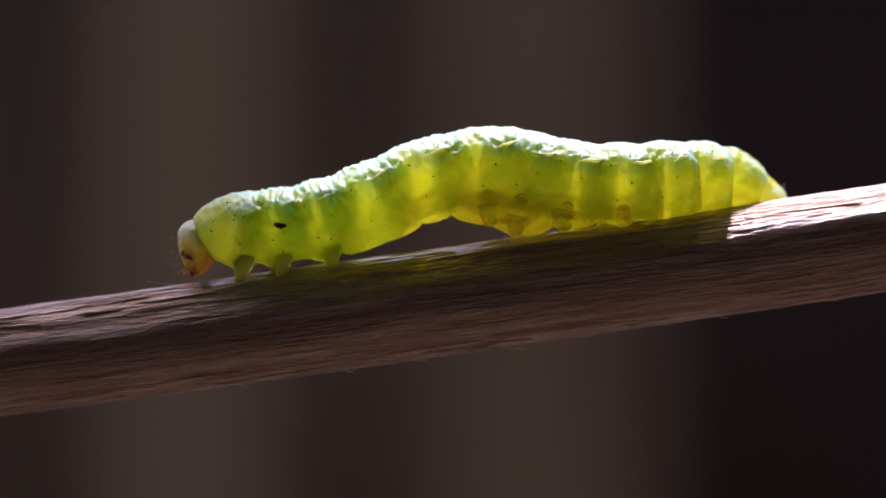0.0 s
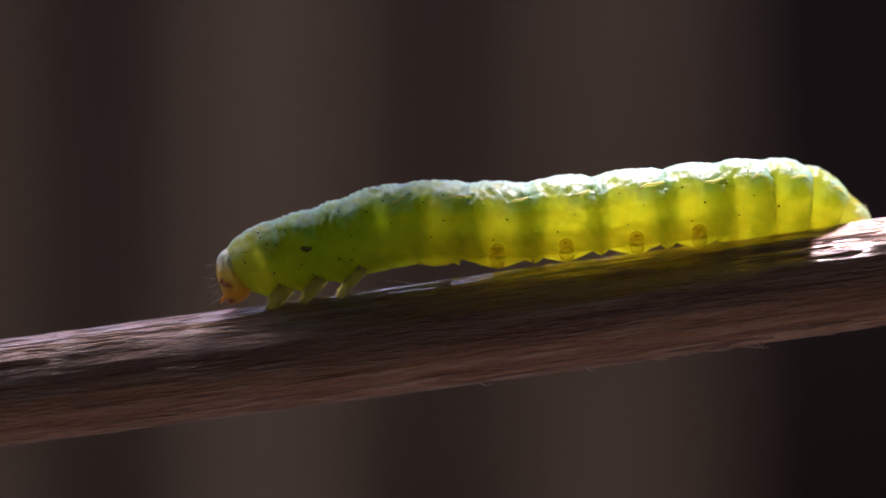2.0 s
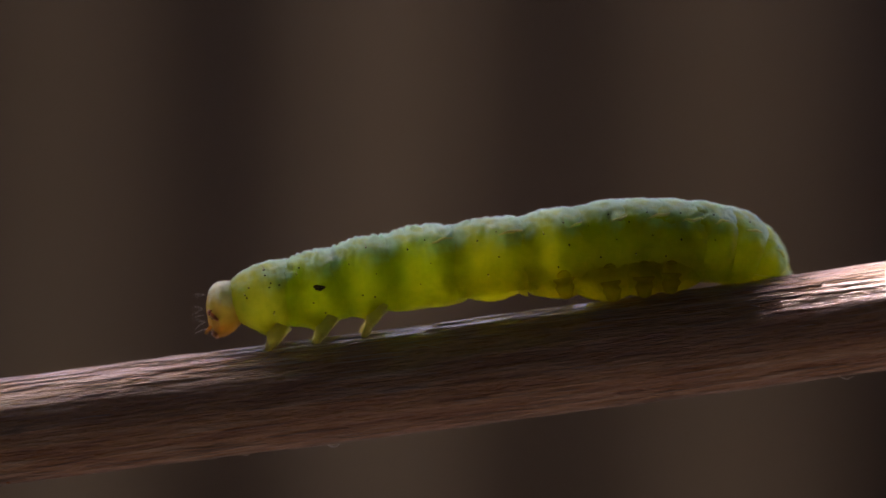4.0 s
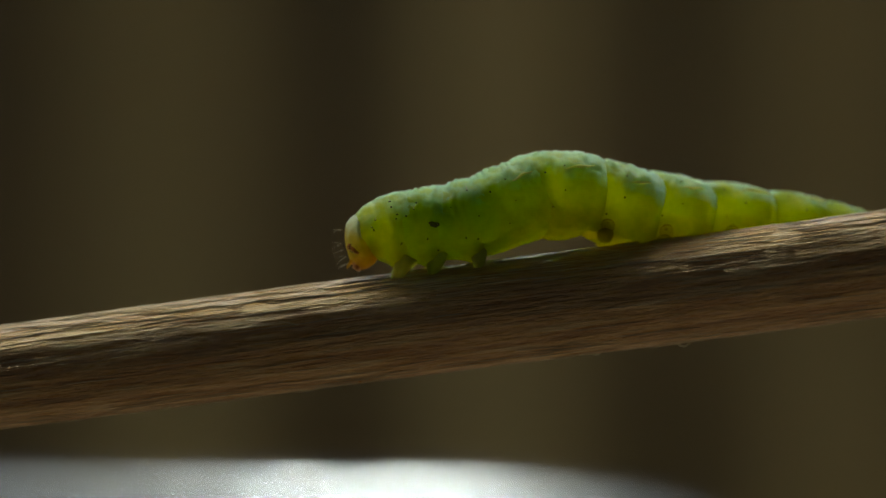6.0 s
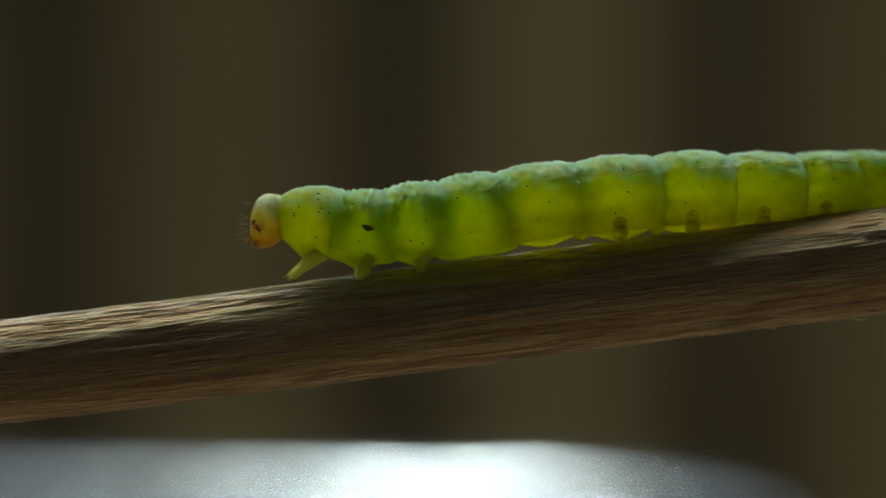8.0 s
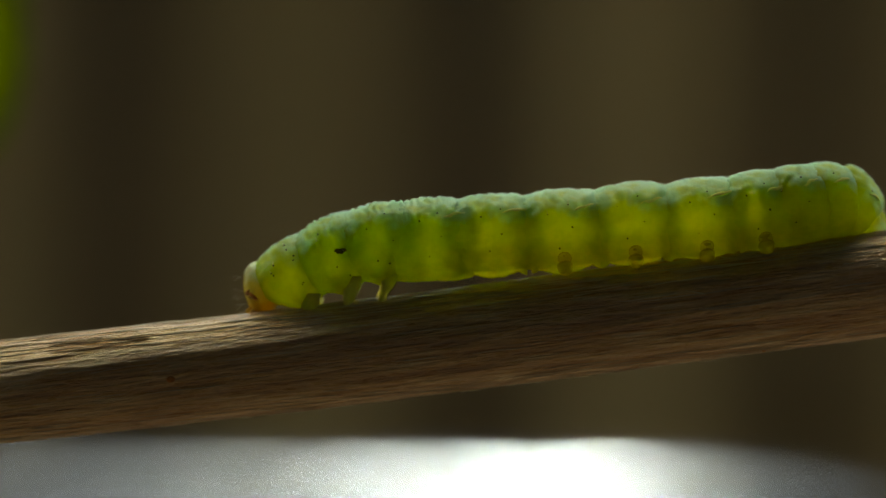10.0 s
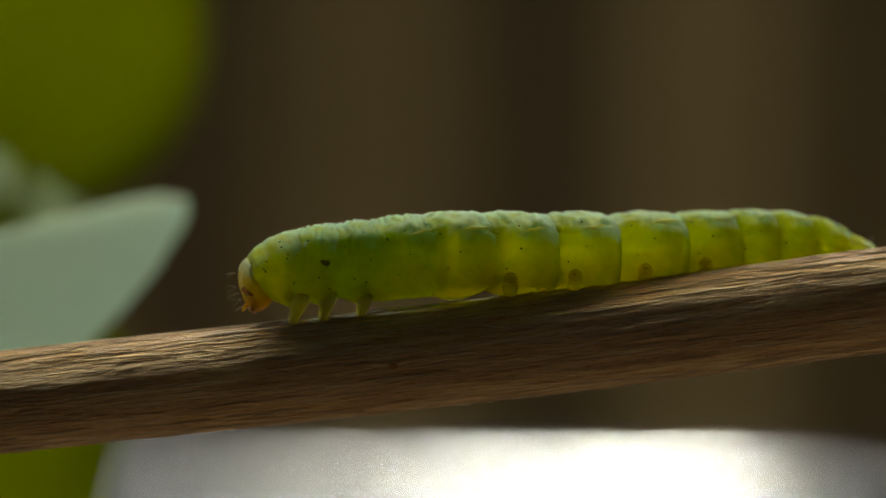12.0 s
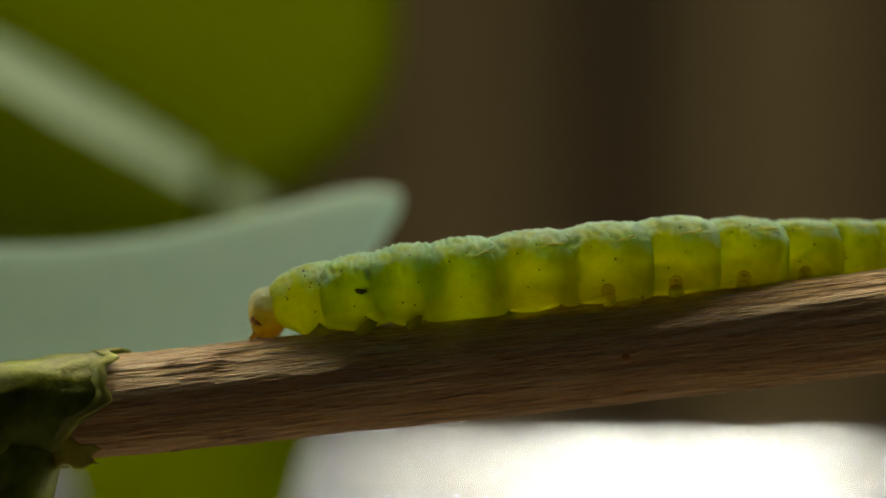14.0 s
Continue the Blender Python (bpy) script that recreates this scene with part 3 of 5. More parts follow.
def build_caterpillar():
    cat = new("caterpillar")
    tagged(cat, "translucent yellow-green caterpillar with dark specks crawling along the twig", "caterpillar")
    rnd = random.Random(11)
    pieces = [(0.0, head_parts(cat, rnd))]
    for u in range(1, 14):
        skin = M_COLLAR if u == 1 else M_FRONT if u < 5 else (M_TAIL if u > 12 else M_SKIN)
        ob = part("body_ring", ring_mesh(u, u), skin, cat)
        pieces.append((u, ob))
        add_specks(ob, u, rnd)
        if 4 <= u <= 12:
            for side in (-1, 1):
                add_streak(ob, u, side, rnd)
        if u in BELLIED:
            sag = part("belly_fold", belly_mesh(u, u), M_BELLY, cat, "soft yellow underside of a segment")
            BELLIES.append((u, sag))
            if u > 5:
                for side in (-1, 1):
                    r = body_r(u)
                    part("proleg", proleg_mesh(side, r), M_PROLEG, sag, "stubby soft false leg")
                    part("pad", pad_mesh(u, side), M_PAD, ob, "dusky round base of a false leg")
                    part("hooks", hooks_mesh(u, side), M_BLACK, ob, "dark crescent of small hooks")
        for side in (-1, 1):
            if u <= 3:
                leg = part("leg", leg_mesh(side), M_LEG, ob, "short jointed glassy leg", at=pose(0.02 * MM, side * 0.46 * MM, -1.02 * MM))
                LEGS.append((u, side, leg))
                claw = part("claw", claw_mesh(side), M_HOOK, ob, "fine dark claw", at=pose(0.02 * MM, side * 0.46 * MM, -1.02 * MM))
                LEGS.append((u, side, claw))
        if u == 2:
            for side in (-1, 1):
                bm = bmesh.new()
                turn = Vector((0, side, 0.25)).to_track_quat("Z", "Y").to_matrix().to_4x4()
                for dx, dz, w, h in ((0, 0, 0.17, 0.085), (-0.10, 0.045, 0.09, 0.05), (0.10, -0.03, 0.10, 0.06), (0.02, -0.075, 0.06, 0.04)):
                    blob(bm, Vector((0.16 + dx, side * 1.135, 0.06 + dz)) * MM, (h * MM, w * MM, 0.020 * MM), 12, 7, turn @ pose(0, 0, 0, 0, 0, 90))
                part("spiracle", bm, M_HOLE, ob, "large dark uneven oval breathing hole")
        if u >= 12:
            for i2 in range(9):
                a = rnd.uniform(-0.5, 1.2)
                side = rnd.choice((-1, 1))
                o = Vector((0.45, side * rnd.uniform(0.1, 0.5), 0.45 * i2 / 8 + 0.05))
                d = Vector((1, side * 0.3, a)).normalized()
                b = bmesh.new()
                ln = rnd.uniform(0.45, 0.85)
                tube(b, [o * MM, (o + d * ln * 0.6) * MM, (o + d * ln) * MM], [0.010 * MM, 0.008 * MM, 0.003 * MM], 4)
                part("bristle", b, M_HAIR, ob)
    return cat, pieces


caterpillar, PIECES = build_caterpillar()


# ---- the fence behind ----
FENCE_Y = 304.0


def build_fence():
    fence = new("fence")
    fence.location = (0, FENCE_Y * MM, -0.080)
    tagged(fence, "row of upright weathered grey-brown wooden slats with dark gaps", "fence")
    bm = bmesh.new()
    rings = []
    w, d = 9.7, 3.5
    for z in (0, 50, 100, 135):
        ring = []
        for j in range(20):
            q = 2 * math.pi * j / 20
            c, s = math.cos(q), math.sin(q)
            ring.append(Vector((w * math.copysign(abs(c) ** 0.6, c), d * math.copysign(abs(s) ** 0.7, s), z)) * MM)
        rings.append(ring)
    loft(bm, rings)
    first = None
    for i in range(-9, 8):
        if i == 1:
            continue
        x = 9.1 + 31.2 * i - (2.2 if i == 0 else 0)
        if first is None:
            first = part("slat", bm, M_BOARD, fence, at=pose(x * MM, 0, 0))
        else:
            shared("slat", first, fence, pose(x * MM, 0, 0, 0, 0, 180 * (i % 2)))
    # rails in the gaps' painted shade colour
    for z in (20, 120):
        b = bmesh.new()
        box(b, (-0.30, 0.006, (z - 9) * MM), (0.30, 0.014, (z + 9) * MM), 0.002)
        part("rail", b, M_GAP_SHADE, fence)
    return fence


build_fence()

# ---- ground, near-black backing of the fence gaps ----
bm = bmesh.new()
bmesh.ops.create_grid(bm, x_segments=2, y_segments=2, size=300.0, matrix=Matrix.Translation((0, 0, -0.080)))
tagged(link("ground", bm, M_SOIL), "dark brown bare soil", "soil", kind="structure")
# added sheet that keeps the gaps between the slats dark
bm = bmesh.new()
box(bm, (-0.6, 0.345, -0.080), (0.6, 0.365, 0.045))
tagged(link("gap_backing", bm, M_GAP_SHADE, smooth=False), "near-black backing behind the fence for the shade in its gaps", "wall", kind="structure")


# added out of view behind the camera, to keep near faces dark
bm = bmesh.new()
box(bm, (-2.5, -0.62, -0.080), (2.5, -0.52, 0.34))
tagged(link("blocker_front", bm, M_BLOCKER, smooth=False), "unseen dark wall added behind the camera to block light", "wall", kind="structure")
# added slab out of view overhead, hides the sky from the near side
bm = bmesh.new()
box(bm, (-2.5, -0.70, 0.34), (2.5, 0.15, 0.37))
tagged(link("blocker_top", bm, M_BLOCKER, smooth=False), "unseen dark slab added overhead to block the sky", "roof", kind="structure")


# ---- the narrow zinc planter on the soil behind ----
def build_planter(x0, x1, mid, near, top, depth):
    """A bowed metal box: its near wall bulges towards the twig, its rounded shoulder sinks at one end."""
    box_thing = new("planter")
    box_thing.location = Vector((0, 0, -80)) * MM
    tagged(box_thing, "narrow pale grey zinc planter box glinting in the sun", "planter")
    shoulder = 3.6

    def section(x, hi):
        """Outline at x of the rim or of the walls under it, near side first."""
        fall = 0.007 * max(0.0, x - mid - 11) ** 2
        h = top + 80 - fall + 0.10 * noise.noise((x * 0.16, 1, 2)) + 0.08 * noise.noise((x * 0.45, 7, 2))
        y = near + (x - mid - 3) ** 2 / 520 + 0.14 * noise.noise((x * 0.20, 4, 4)) + 0.03 * noise.noise((x * 0.7, 4, 9))
        pts = []
        for i in range(17):
            a = math.pi / 2 * i / 16
            pts.append((y + shoulder - shoulder * math.cos(a), h - shoulder + shoulder * math.sin(a)))
        pts += [(y + depth - shoulder, h), (y + depth - 0.5, h - 0.8), (y + depth, h - 2.5)]
        if hi:
            return [Vector((x, py, pz)) * MM for py, pz in pts] + [Vector((x, py, pz)) * MM for py, pz in ((y + depth - 0.5, h - 6), (y + 0.5, h - 6))]
        return [Vector((x, py, pz)) * MM for py, pz in ((y + 0.3, 0.1), (y + 0.3, h - 5.6), (y + depth - 0.3, h - 5.6), (y + depth - 0.3, 0.1))]
    n = 220
    for name, hi, material, label in (("body", False, M_ZINC, ""), ("rim", True, M_RIM, "rounded bright rim")):
        bm = bmesh.new()
        loft(bm, [section(x0 + (x1 - x0) * i / n, hi) for i in range(n + 1)])
        part(name, bm, material, box_thing, label)


build_planter(-92, -12, -41, 170, -22.7, 14)


# ---- the plant at the twig's end ----
def leaf_blade(bend, width_n=16, length_n=30, thick=0.00025):
    """A blade along +x from its stalk at the origin; bend gives the point at u along and v across (-1 to 1)."""
    bm = bmesh.new()
    grid = [[bm.verts.new(bend(i / length_n, j / width_n)) for j in range(-width_n, width_n + 1)] for i in range(length_n + 1)]
    for a, b in zip(grid[:-1], grid[1:]):
        for j in range(2 * width_n):
            bm.faces.new((a[j], a[j + 1], b[j + 1], b[j]))
    bmesh.ops.recalc_face_normals(bm, faces=bm.faces[:])
    bmesh.ops.solidify(bm, geom=bm.faces[:], thickness=thick)
    return bm


def facing(origin, along, normal):
    """Pose with x along one way and z as near as can be to another; millimetres."""
    ex = Vector(along).normalized()
    ey = Vector(normal).cross(ex).normalized()
    ez = ex.cross(ey)
    m = Matrix((ex, ey, ez)).transposed().to_4x4()
    return Matrix.Translation(Vector(origin) * MM) @ m


def make_leaf(length, width, where, material, label, cup=0.25, droop=0.0, wave=0.06, rib=1.0, lobe=0.0, blunt=2.6, sweep=0.0):
    """A leaf of that length and width in millimetres; lobe: how far its base lobes reach back past the stalk."""
    thing = new("leaf")
    thing.matrix_world = where
    tagged(thing, label, "leaf", "leaves of the plant")

    def bend(u, v):
        half = width / 2 * max(0.015, 1 - abs(2 * u - 1) ** blunt) ** 0.55
        if lobe:
            half = width / 2 * max(0.015, 1 - max(0.0, (u - 0.12) / 0.88) ** 2.2) ** 0.6 * (0.72 + 0.28 * min(1, u / 0.15))
        back = lobe * math.sin(math.pi * min(1.0, abs(v) * 0.95)) * (1 - u) ** 4
        y = v * half + sweep * max(0.0, (u - 0.6) / 0.4) ** 2
        z = cup * width * v * v * 0.5 - droop * length * u * u + wave * width * math.sin(u * 9 + v * 2) * v * v
        return Vector((u * length - back, y, z)) * MM
    if not rib:
        b = bmesh.new()
        tube(b, [bend(0.02, 0), bend(0, 0) + Vector((-1.2, 0, 0.1)) * MM, bend(0, 0) + Vector((-3.0, 0, 0.5)) * MM], [0.35 * MM, 0.4 * MM, 0.5 * MM], 8)
        part("leaf_stalk", b, M_STEM, thing)
        part("blade", leaf_blade(bend), material, thing)
        return thing
    # two halves on either side of a thick pale rib
    for side in (-1, 1):
        def half_blade(u, v):
            edge = rib / width * 2 * (0.55 + 0.5 * u)
            return bend(u, side * (edge + (1 - edge) * (v * 0.5 + 0.5)))
        part("blade", leaf_blade(half_blade), material, thing)

    def strip(u, v):
        p = bend(u, v * rib / width * 2.1 * (0.55 + 0.5 * u))
        p.z += rib * 0.5 * (1 - v * v) * MM
        return p
    part("midrib", leaf_blade(strip, 6, 30), M_RIB, thing, "thick pale midrib")
    return thing


def build_plant():
    # green shoot that sheathes the twig's end
    bm = bmesh.new()
    rings, k = [], 48
    for i in range(38):
        x = -80.0 + i * 0.5
        ring = []
        for j in range(k):
            q = 2 * math.pi * j / k
            end = -63.7 + 1.0 * math.sin(q) + 0.35 * math.sin(3 * q + 1) + 0.2 * math.sin(7 * q) + 0.3 * noise.noise((math.cos(q) * 4, math.sin(q) * 4, 2))
            xx = min(x, end)
            r = 1.64 + 0.05 * noise.noise((xx * 2.6, math.cos(q) * 9, math.sin(q) * 9)) + 0.16 * noise.noise((xx * 0.6, math.cos(q) * 2, math.sin(q) * 2)) + 0.12 * noise.noise((xx * 1.6, math.cos(q) * 5, math.sin(q) * 5)) + 0.15 * max(0, (-68 - xx) / 10)
            if x >= end:
                r = 1.66
            ring.append(Vector((xx, -math.cos(q) * r, -9.58 + 0.09 * (xx + 65) + math.sin(q) * r)) * MM)
        rings.append(ring)
    loft(bm, rings)
    shoot = link("shoot", bm, M_STEM)
    tagged(shoot, "green shoot sheathing the end of the twig", "stem")
    # ragged pale rim and a curled flap under it
    lip = []
    for j in range(k):
        q = 2 * math.pi * j / k
        end = -63.7 + 1.0 * math.sin(q) + 0.35 * math.sin(3 * q + 1) + 0.2 * math.sin(7 * q) + 0.3 * noise.noise((math.cos(q) * 4, math.sin(q) * 4, 2))
        row = []
        for dx, dr in ((-0.40, 0.03), (-0.1, 0.06), (0.06, 0.04), (0.04, 0.00), (-0.30, -0.03)):
            r = 1.66 + dr * (1 + 0.9 * noise.noise((j * 0.35, dr * 9, 4)))
            row.append(Vector((end + dx * (1 + 0.6 * noise.noise((j * 0.5, 7, 1))), -math.cos(q) * r, -9.58 + 0.09 * (end + 65) + math.sin(q) * r)) * MM)
        lip.append(row)
    b = bmesh.new()
    loft(b, lip + lip[:1], cap=False)
    part("sheath_rim", b, M_LIP, shoot, "ragged pale yellow-green rim")

    def curl(u, v):
        w = 0.55 * (1 - 0.6 * u) * v
        return Vector((-64.8 + 1.3 * u + 0.25 * v * v, -1.25 - 0.25 * math.sin(u * 2.6) - 0.1 * v, -10.55 - 0.30 * u + w + 0.08 * math.sin(u * 9))) * MM
    b = leaf_blade(curl, 5, 12, 0.00006)
    part("flap", b, M_LIP, shoot, "torn curled flap")
    b = bmesh.new()
    pts = [(-65.4, -0.6, -10.6), (-65.7, -0.7, -12.0), (-66.3, -0.6, -13.6), (-68, 0, -18), (-74, 2, -40), (-75, 3, -80)]
    tube(b, [Vector(p) * MM for p in pts], [1.0 * MM, 1.0 * MM, 1.0 * MM, 1.4 * MM, 2.2 * MM, 2.8 * MM], 16)
    part("stalk", b, M_STEM, shoot, "green stalk going down to the soil")

    make_leaf(29.5, 7.0, facing((-84.0, 11, -8.4), (1, 0.0, 0.02), (0, -1, 0.35)), M_PALE, "pale grey-green leaf turned to show its underside", cup=-0.05, wave=0.02, rib=0.0, sweep=4.8)
    make_leaf(44, 26, facing((-59.6, 31, -3.8), (-0.872, 0.1, 0.49), (0.05, -1, 0.1)), M_LEAF, "heart-shaped green leaf with a pale midrib, lit from behind", cup=0.35, lobe=1.8, rib=1.0)
    make_leaf(13.0, 8.8, facing((-61.6, 30, -4.8), (-0.10, 0.05, -1), (0.1, -1, 0.1)), M_LEAF, "small green leaf hanging behind the twig", cup=0.1, rib=0.0, blunt=2.1)
    # broad leaf added out of view overhead; filters the sun on this twig part
    make_leaf(124, 46, facing((-126, 29, 58), (1, 0.0, -0.02), (0.05, 0.45, 0.89)), M_SHADE_LEAF, "unseen broad leaf added over the twig to filter the sun", cup=0.12, droop=0.02, rib=1.2, blunt=2.4)


build_plant()


# ---- the crawl ----
def motions():
    poses = []

    def at(t, *mm):
        """Body line at t: millimetres x, z of the head and of the thirteen segments."""
        line = np.array(mm).reshape(14, 2)
        # the head and neck slide neither into the twig nor into one another
        for u, low in ((1, 2.46), (0, 2.2)):
            line[u][1] = max(line[u][1], axis_z(line[u][0]) + low)
            dx, dz = line[u] - line[u + 1]
            if math.hypot(dx, dz) < 0.96:
                line[u][0] = line[u + 1][0] - math.sqrt(0.96 ** 2 - dz ** 2)
        poses.append((t, line))

    at(0.0, -7.37, 0.02, -6.20, 0.50, -4.93, 0.62, -3.59, 0.85, -2.17, 1.32, -0.51, 2.01, 1.23, 2.38, 2.43, 2.27, 3.73, 2.01, 5.26, 1.92, 6.55, 2.02, 7.65, 2.05, 8.62, 1.89, 9.41, 1.35)
    at(0.1, -7.83, 0.03, -6.86, 0.43, -5.84, 0.67, -4.73, 0.85, -3.61, 1.37, -2.34, 2.11, -0.62, 2.10, 1.30, 1.79, 3.27, 1.77, 5.10, 1.83, 6.45, 1.91, 7.55, 1.94, 8.51, 1.79, 9.35, 1.33)
    at(0.2, -8.25, -0.08, -7.29, 0.40, -6.25, 0.71, -5.12, 0.97, -3.97, 1.53, -2.50, 1.86, -0.77, 1.68, 1.12, 1.66, 3.15, 1.73, 4.94, 1.77, 6.26, 1.87, 7.35, 1.92, 8.31, 1.77, 9.15, 1.32)
    at(0.3, -9.59, 0.58, -8.46, 0.94, -7.28, 0.95, -6.03, 0.83, -4.63, 0.85, -2.99, 1.12, -1.09, 1.37, 0.98, 1.58, 3.14, 1.66, 4.95, 1.74, 6.30, 1.85, 7.42, 1.86, 8.42, 1.75, 9.30, 1.31)
    at(0.4, -9.99, 1.04, -8.77, 1.15, -7.54, 0.93, -6.23, 0.79, -4.78, 0.84, -3.05, 1.05, -1.11, 1.30, 0.92, 1.54, 3.03, 1.66, 4.83, 1.75, 6.17, 1.85, 7.29, 1.86, 8.28, 1.75, 9.11, 1.26)
    at(0.5, -9.56, 2.18, -8.35, 1.96, -7.31, 1.26, -6.07, 0.83, -4.60, 0.85, -2.86, 1.02, -0.90, 1.26, 1.16, 1.53, 3.30, 1.60, 5.07, 1.69, 6.40, 1.82, 7.52, 1.85, 8.52, 1.75, 9.37, 1.29)
    at(0.6, -5.91, 5.58, -5.59, 4.52, -5.43, 3.38, -4.76, 2.39, -3.59, 1.73, -2.02, 1.44, -0.18, 1.44, 1.79, 1.53, 3.84, 1.58, 5.58, 1.66, 6.90, 1.84, 8.03, 1.82, 9.03, 1.67, 9.91, 1.22)
    at(0.7, -3.51, 7.43, -3.71, 6.27, -4.24, 5.17, -4.40, 3.91, -3.74, 2.67, -2.28, 1.83, -0.39, 1.51, 1.62, 1.57, 3.71, 1.62, 5.56, 1.70, 6.88, 1.81, 7.95, 1.83, 8.91, 1.72, 9.74, 1.31)
    at(0.8, -3.63, 7.34, -3.77, 6.16, -4.23, 5.04, -4.26, 3.77, -3.57, 2.55, -2.09, 1.76, -0.23, 1.51, 1.68, 1.54, 3.75, 1.60, 5.55, 1.69, 6.82, 1.81, 7.83, 1.83, 8.74, 1.71, 9.53, 1.31)
    at(0.9, -7.49, 6.30, -6.76, 5.24, -6.43, 3.97, -5.56, 2.90, -4.24, 2.10, -2.49, 1.57, -0.50, 1.36, 1.46, 1.43, 3.55, 1.55, 5.34, 1.63, 6.60, 1.74, 7.62, 1.82, 8.53, 1.73, 9.31, 1.30)
    at(1.0, -10.66, 2.77, -9.32, 2.48, -8.05, 1.87, -6.66, 1.35, -5.03, 1.18, -3.07, 1.22, -0.92, 1.24, 1.14, 1.47, 3.27, 1.61, 5.12, 1.70, 6.38, 1.79, 7.37, 1.89, 8.26, 1.83, 8.97, 1.35)
    at(1.1, -11.30, 0.46, -9.90, 0.52, -8.49, 0.32, -6.99, 0.36, -5.34, 0.59, -3.38, 0.90, -1.21, 1.23, 0.92, 1.45, 3.08, 1.54, 4.93, 1.62, 6.25, 1.72, 7.31, 1.79, 8.25, 1.74, 9.00, 1.19)
    at(1.2, -11.65, -0.34, -10.23, -0.03, -8.76, 0.03, -7.21, 0.20, -5.51, 0.49, -3.49, 0.87, -1.27, 1.24, 0.88, 1.44, 2.98, 1.55, 4.75, 1.64, 6.06, 1.74, 7.15, 1.81, 8.12, 1.77, 8.91, 1.25)
    at(1.3, -12.44, -0.02, -10.89, 0.14, -9.32, 0.01, -7.67, 0.24, -5.85, 0.54, -3.68, 0.89, -1.34, 1.25, 0.76, 1.46, 2.84, 1.61, 4.63, 1.78, 5.73, 1.95, 6.54, 2.05, 7.26, 2.04, 7.60, 1.49)
    at(1.4, -12.82, -0.45, -11.25, -0.19, -9.63, -0.24, -7.94, 0.03, -6.08, 0.41, -3.86, 0.83, -1.45, 1.21, 0.70, 1.47, 2.69, 1.73, 4.17, 2.01, 5.04, 2.19, 5.71, 2.15, 6.14, 1.79, 6.25, 1.21)
    at(1.5, -12.47, -0.71, -10.95, -0.24, -9.35, -0.13, -7.67, 0.19, -5.83, 0.57, -3.60, 0.86, -1.23, 1.27, 0.68, 1.83, 2.15, 2.21, 3.18, 2.33, 4.01, 2.30, 4.71, 2.12, 5.16, 1.64, 5.32, 1.02)
    at(1.6, -11.80, -0.78, -10.34, -0.35, -8.81, -0.14, -7.21, 0.15, -5.42, 0.43, -3.31, 0.80, -1.29, 1.47, -0.07, 1.81, 0.87, 1.81, 1.80, 1.72, 2.90, 1.72, 3.97, 1.66, 4.92, 1.47, 5.59, 0.85)
    at(1.7, -11.59, -0.66, -10.36, -0.29, -9.06, -0.17, -7.69, 0.01, -6.20, 0.34, -4.47, 0.89, -2.72, 1.46, -1.42, 1.78, -0.01, 1.63, 1.47, 1.44, 2.78, 1.54, 3.94, 1.63, 4.96, 1.51, 5.76, 0.89)
    at(1.8, -11.86, -0.57, -10.79, -0.30, -9.70, -0.15, -8.54, 0.04, -7.35, 0.54, -5.97, 1.24, -4.26, 1.30, -2.50, 1.08, -0.61, 1.12, 1.14, 1.29, 2.52, 1.48, 3.70, 1.53, 4.74, 1.35, 5.59, 0.78)
    at(1.9, -12.47, -0.55, -11.41, -0.31, -10.31, -0.10, -9.18, 0.20, -8.00, 0.75, -6.54, 1.23, -4.83, 1.09, -3.07, 0.98, -1.13, 1.13, 0.70, 1.26, 2.10, 1.41, 3.26, 1.49, 4.28, 1.32, 5.05, 0.67)
    at(2.0, -13.34, -0.83, -12.33, -0.40, -11.26, -0.12, -10.12, 0.19, -8.88, 0.59, -7.34, 0.77, -5.55, 0.73, -3.59, 0.88, -1.54, 1.09, 0.29, 1.28, 1.68, 1.45, 2.87, 1.50, 3.90, 1.29, 4.77, 0.73)
    at(2.1, -15.11, -1.11, -13.93, -0.63, -12.65, -0.43, -11.29, -0.24, -9.79, -0.04, -8.00, 0.24, -5.98, 0.57, -3.88, 0.83, -1.72, 1.03, 0.17, 1.18, 1.56, 1.32, 2.71, 1.37, 3.72, 1.22, 4.57, 0.71)
    at(2.2, -16.26, -0.74, -14.88, -0.39, -13.45, -0.54, -11.94, -0.41, -10.28, -0.08, -8.30, 0.22, -6.09, 0.50, -3.94, 0.74, -1.86, 0.95, -0.08, 1.12, 1.25, 1.25, 2.36, 1.32, 3.35, 1.27, 4.13, 0.75)
    at(2.3, -16.55, -0.95, -15.20, -0.75, -13.82, -0.77, -12.38, -0.57, -10.79, -0.27, -8.88, 0.03, -6.75, 0.29, -4.68, 0.59, -2.77, 0.87, -1.26, 1.11, -0.02, 1.35, 1.10, 1.54, 2.10, 1.49, 2.68, 0.77)
    at(2.4, -16.77, -1.12, -15.25, -0.83, -13.69, -0.71, -12.06, -0.43, -10.25, -0.13, -8.09, 0.18, -5.75, 0.50, -3.73, 0.91, -2.12, 1.30, -0.94, 1.57, -0.08, 1.66, 0.60, 1.45, 1.02, 0.96, 1.13, 0.34)
    at(2.5, -16.93, -1.39, -15.45, -0.97, -13.90, -0.79, -12.28, -0.49, -10.49, -0.14, -8.34, 0.21, -6.22, 0.75, -4.85, 1.26, -3.65, 1.51, -2.51, 1.51, -1.52, 1.47, -0.66, 1.38, 0.01, 0.99, 0.32, 0.33)
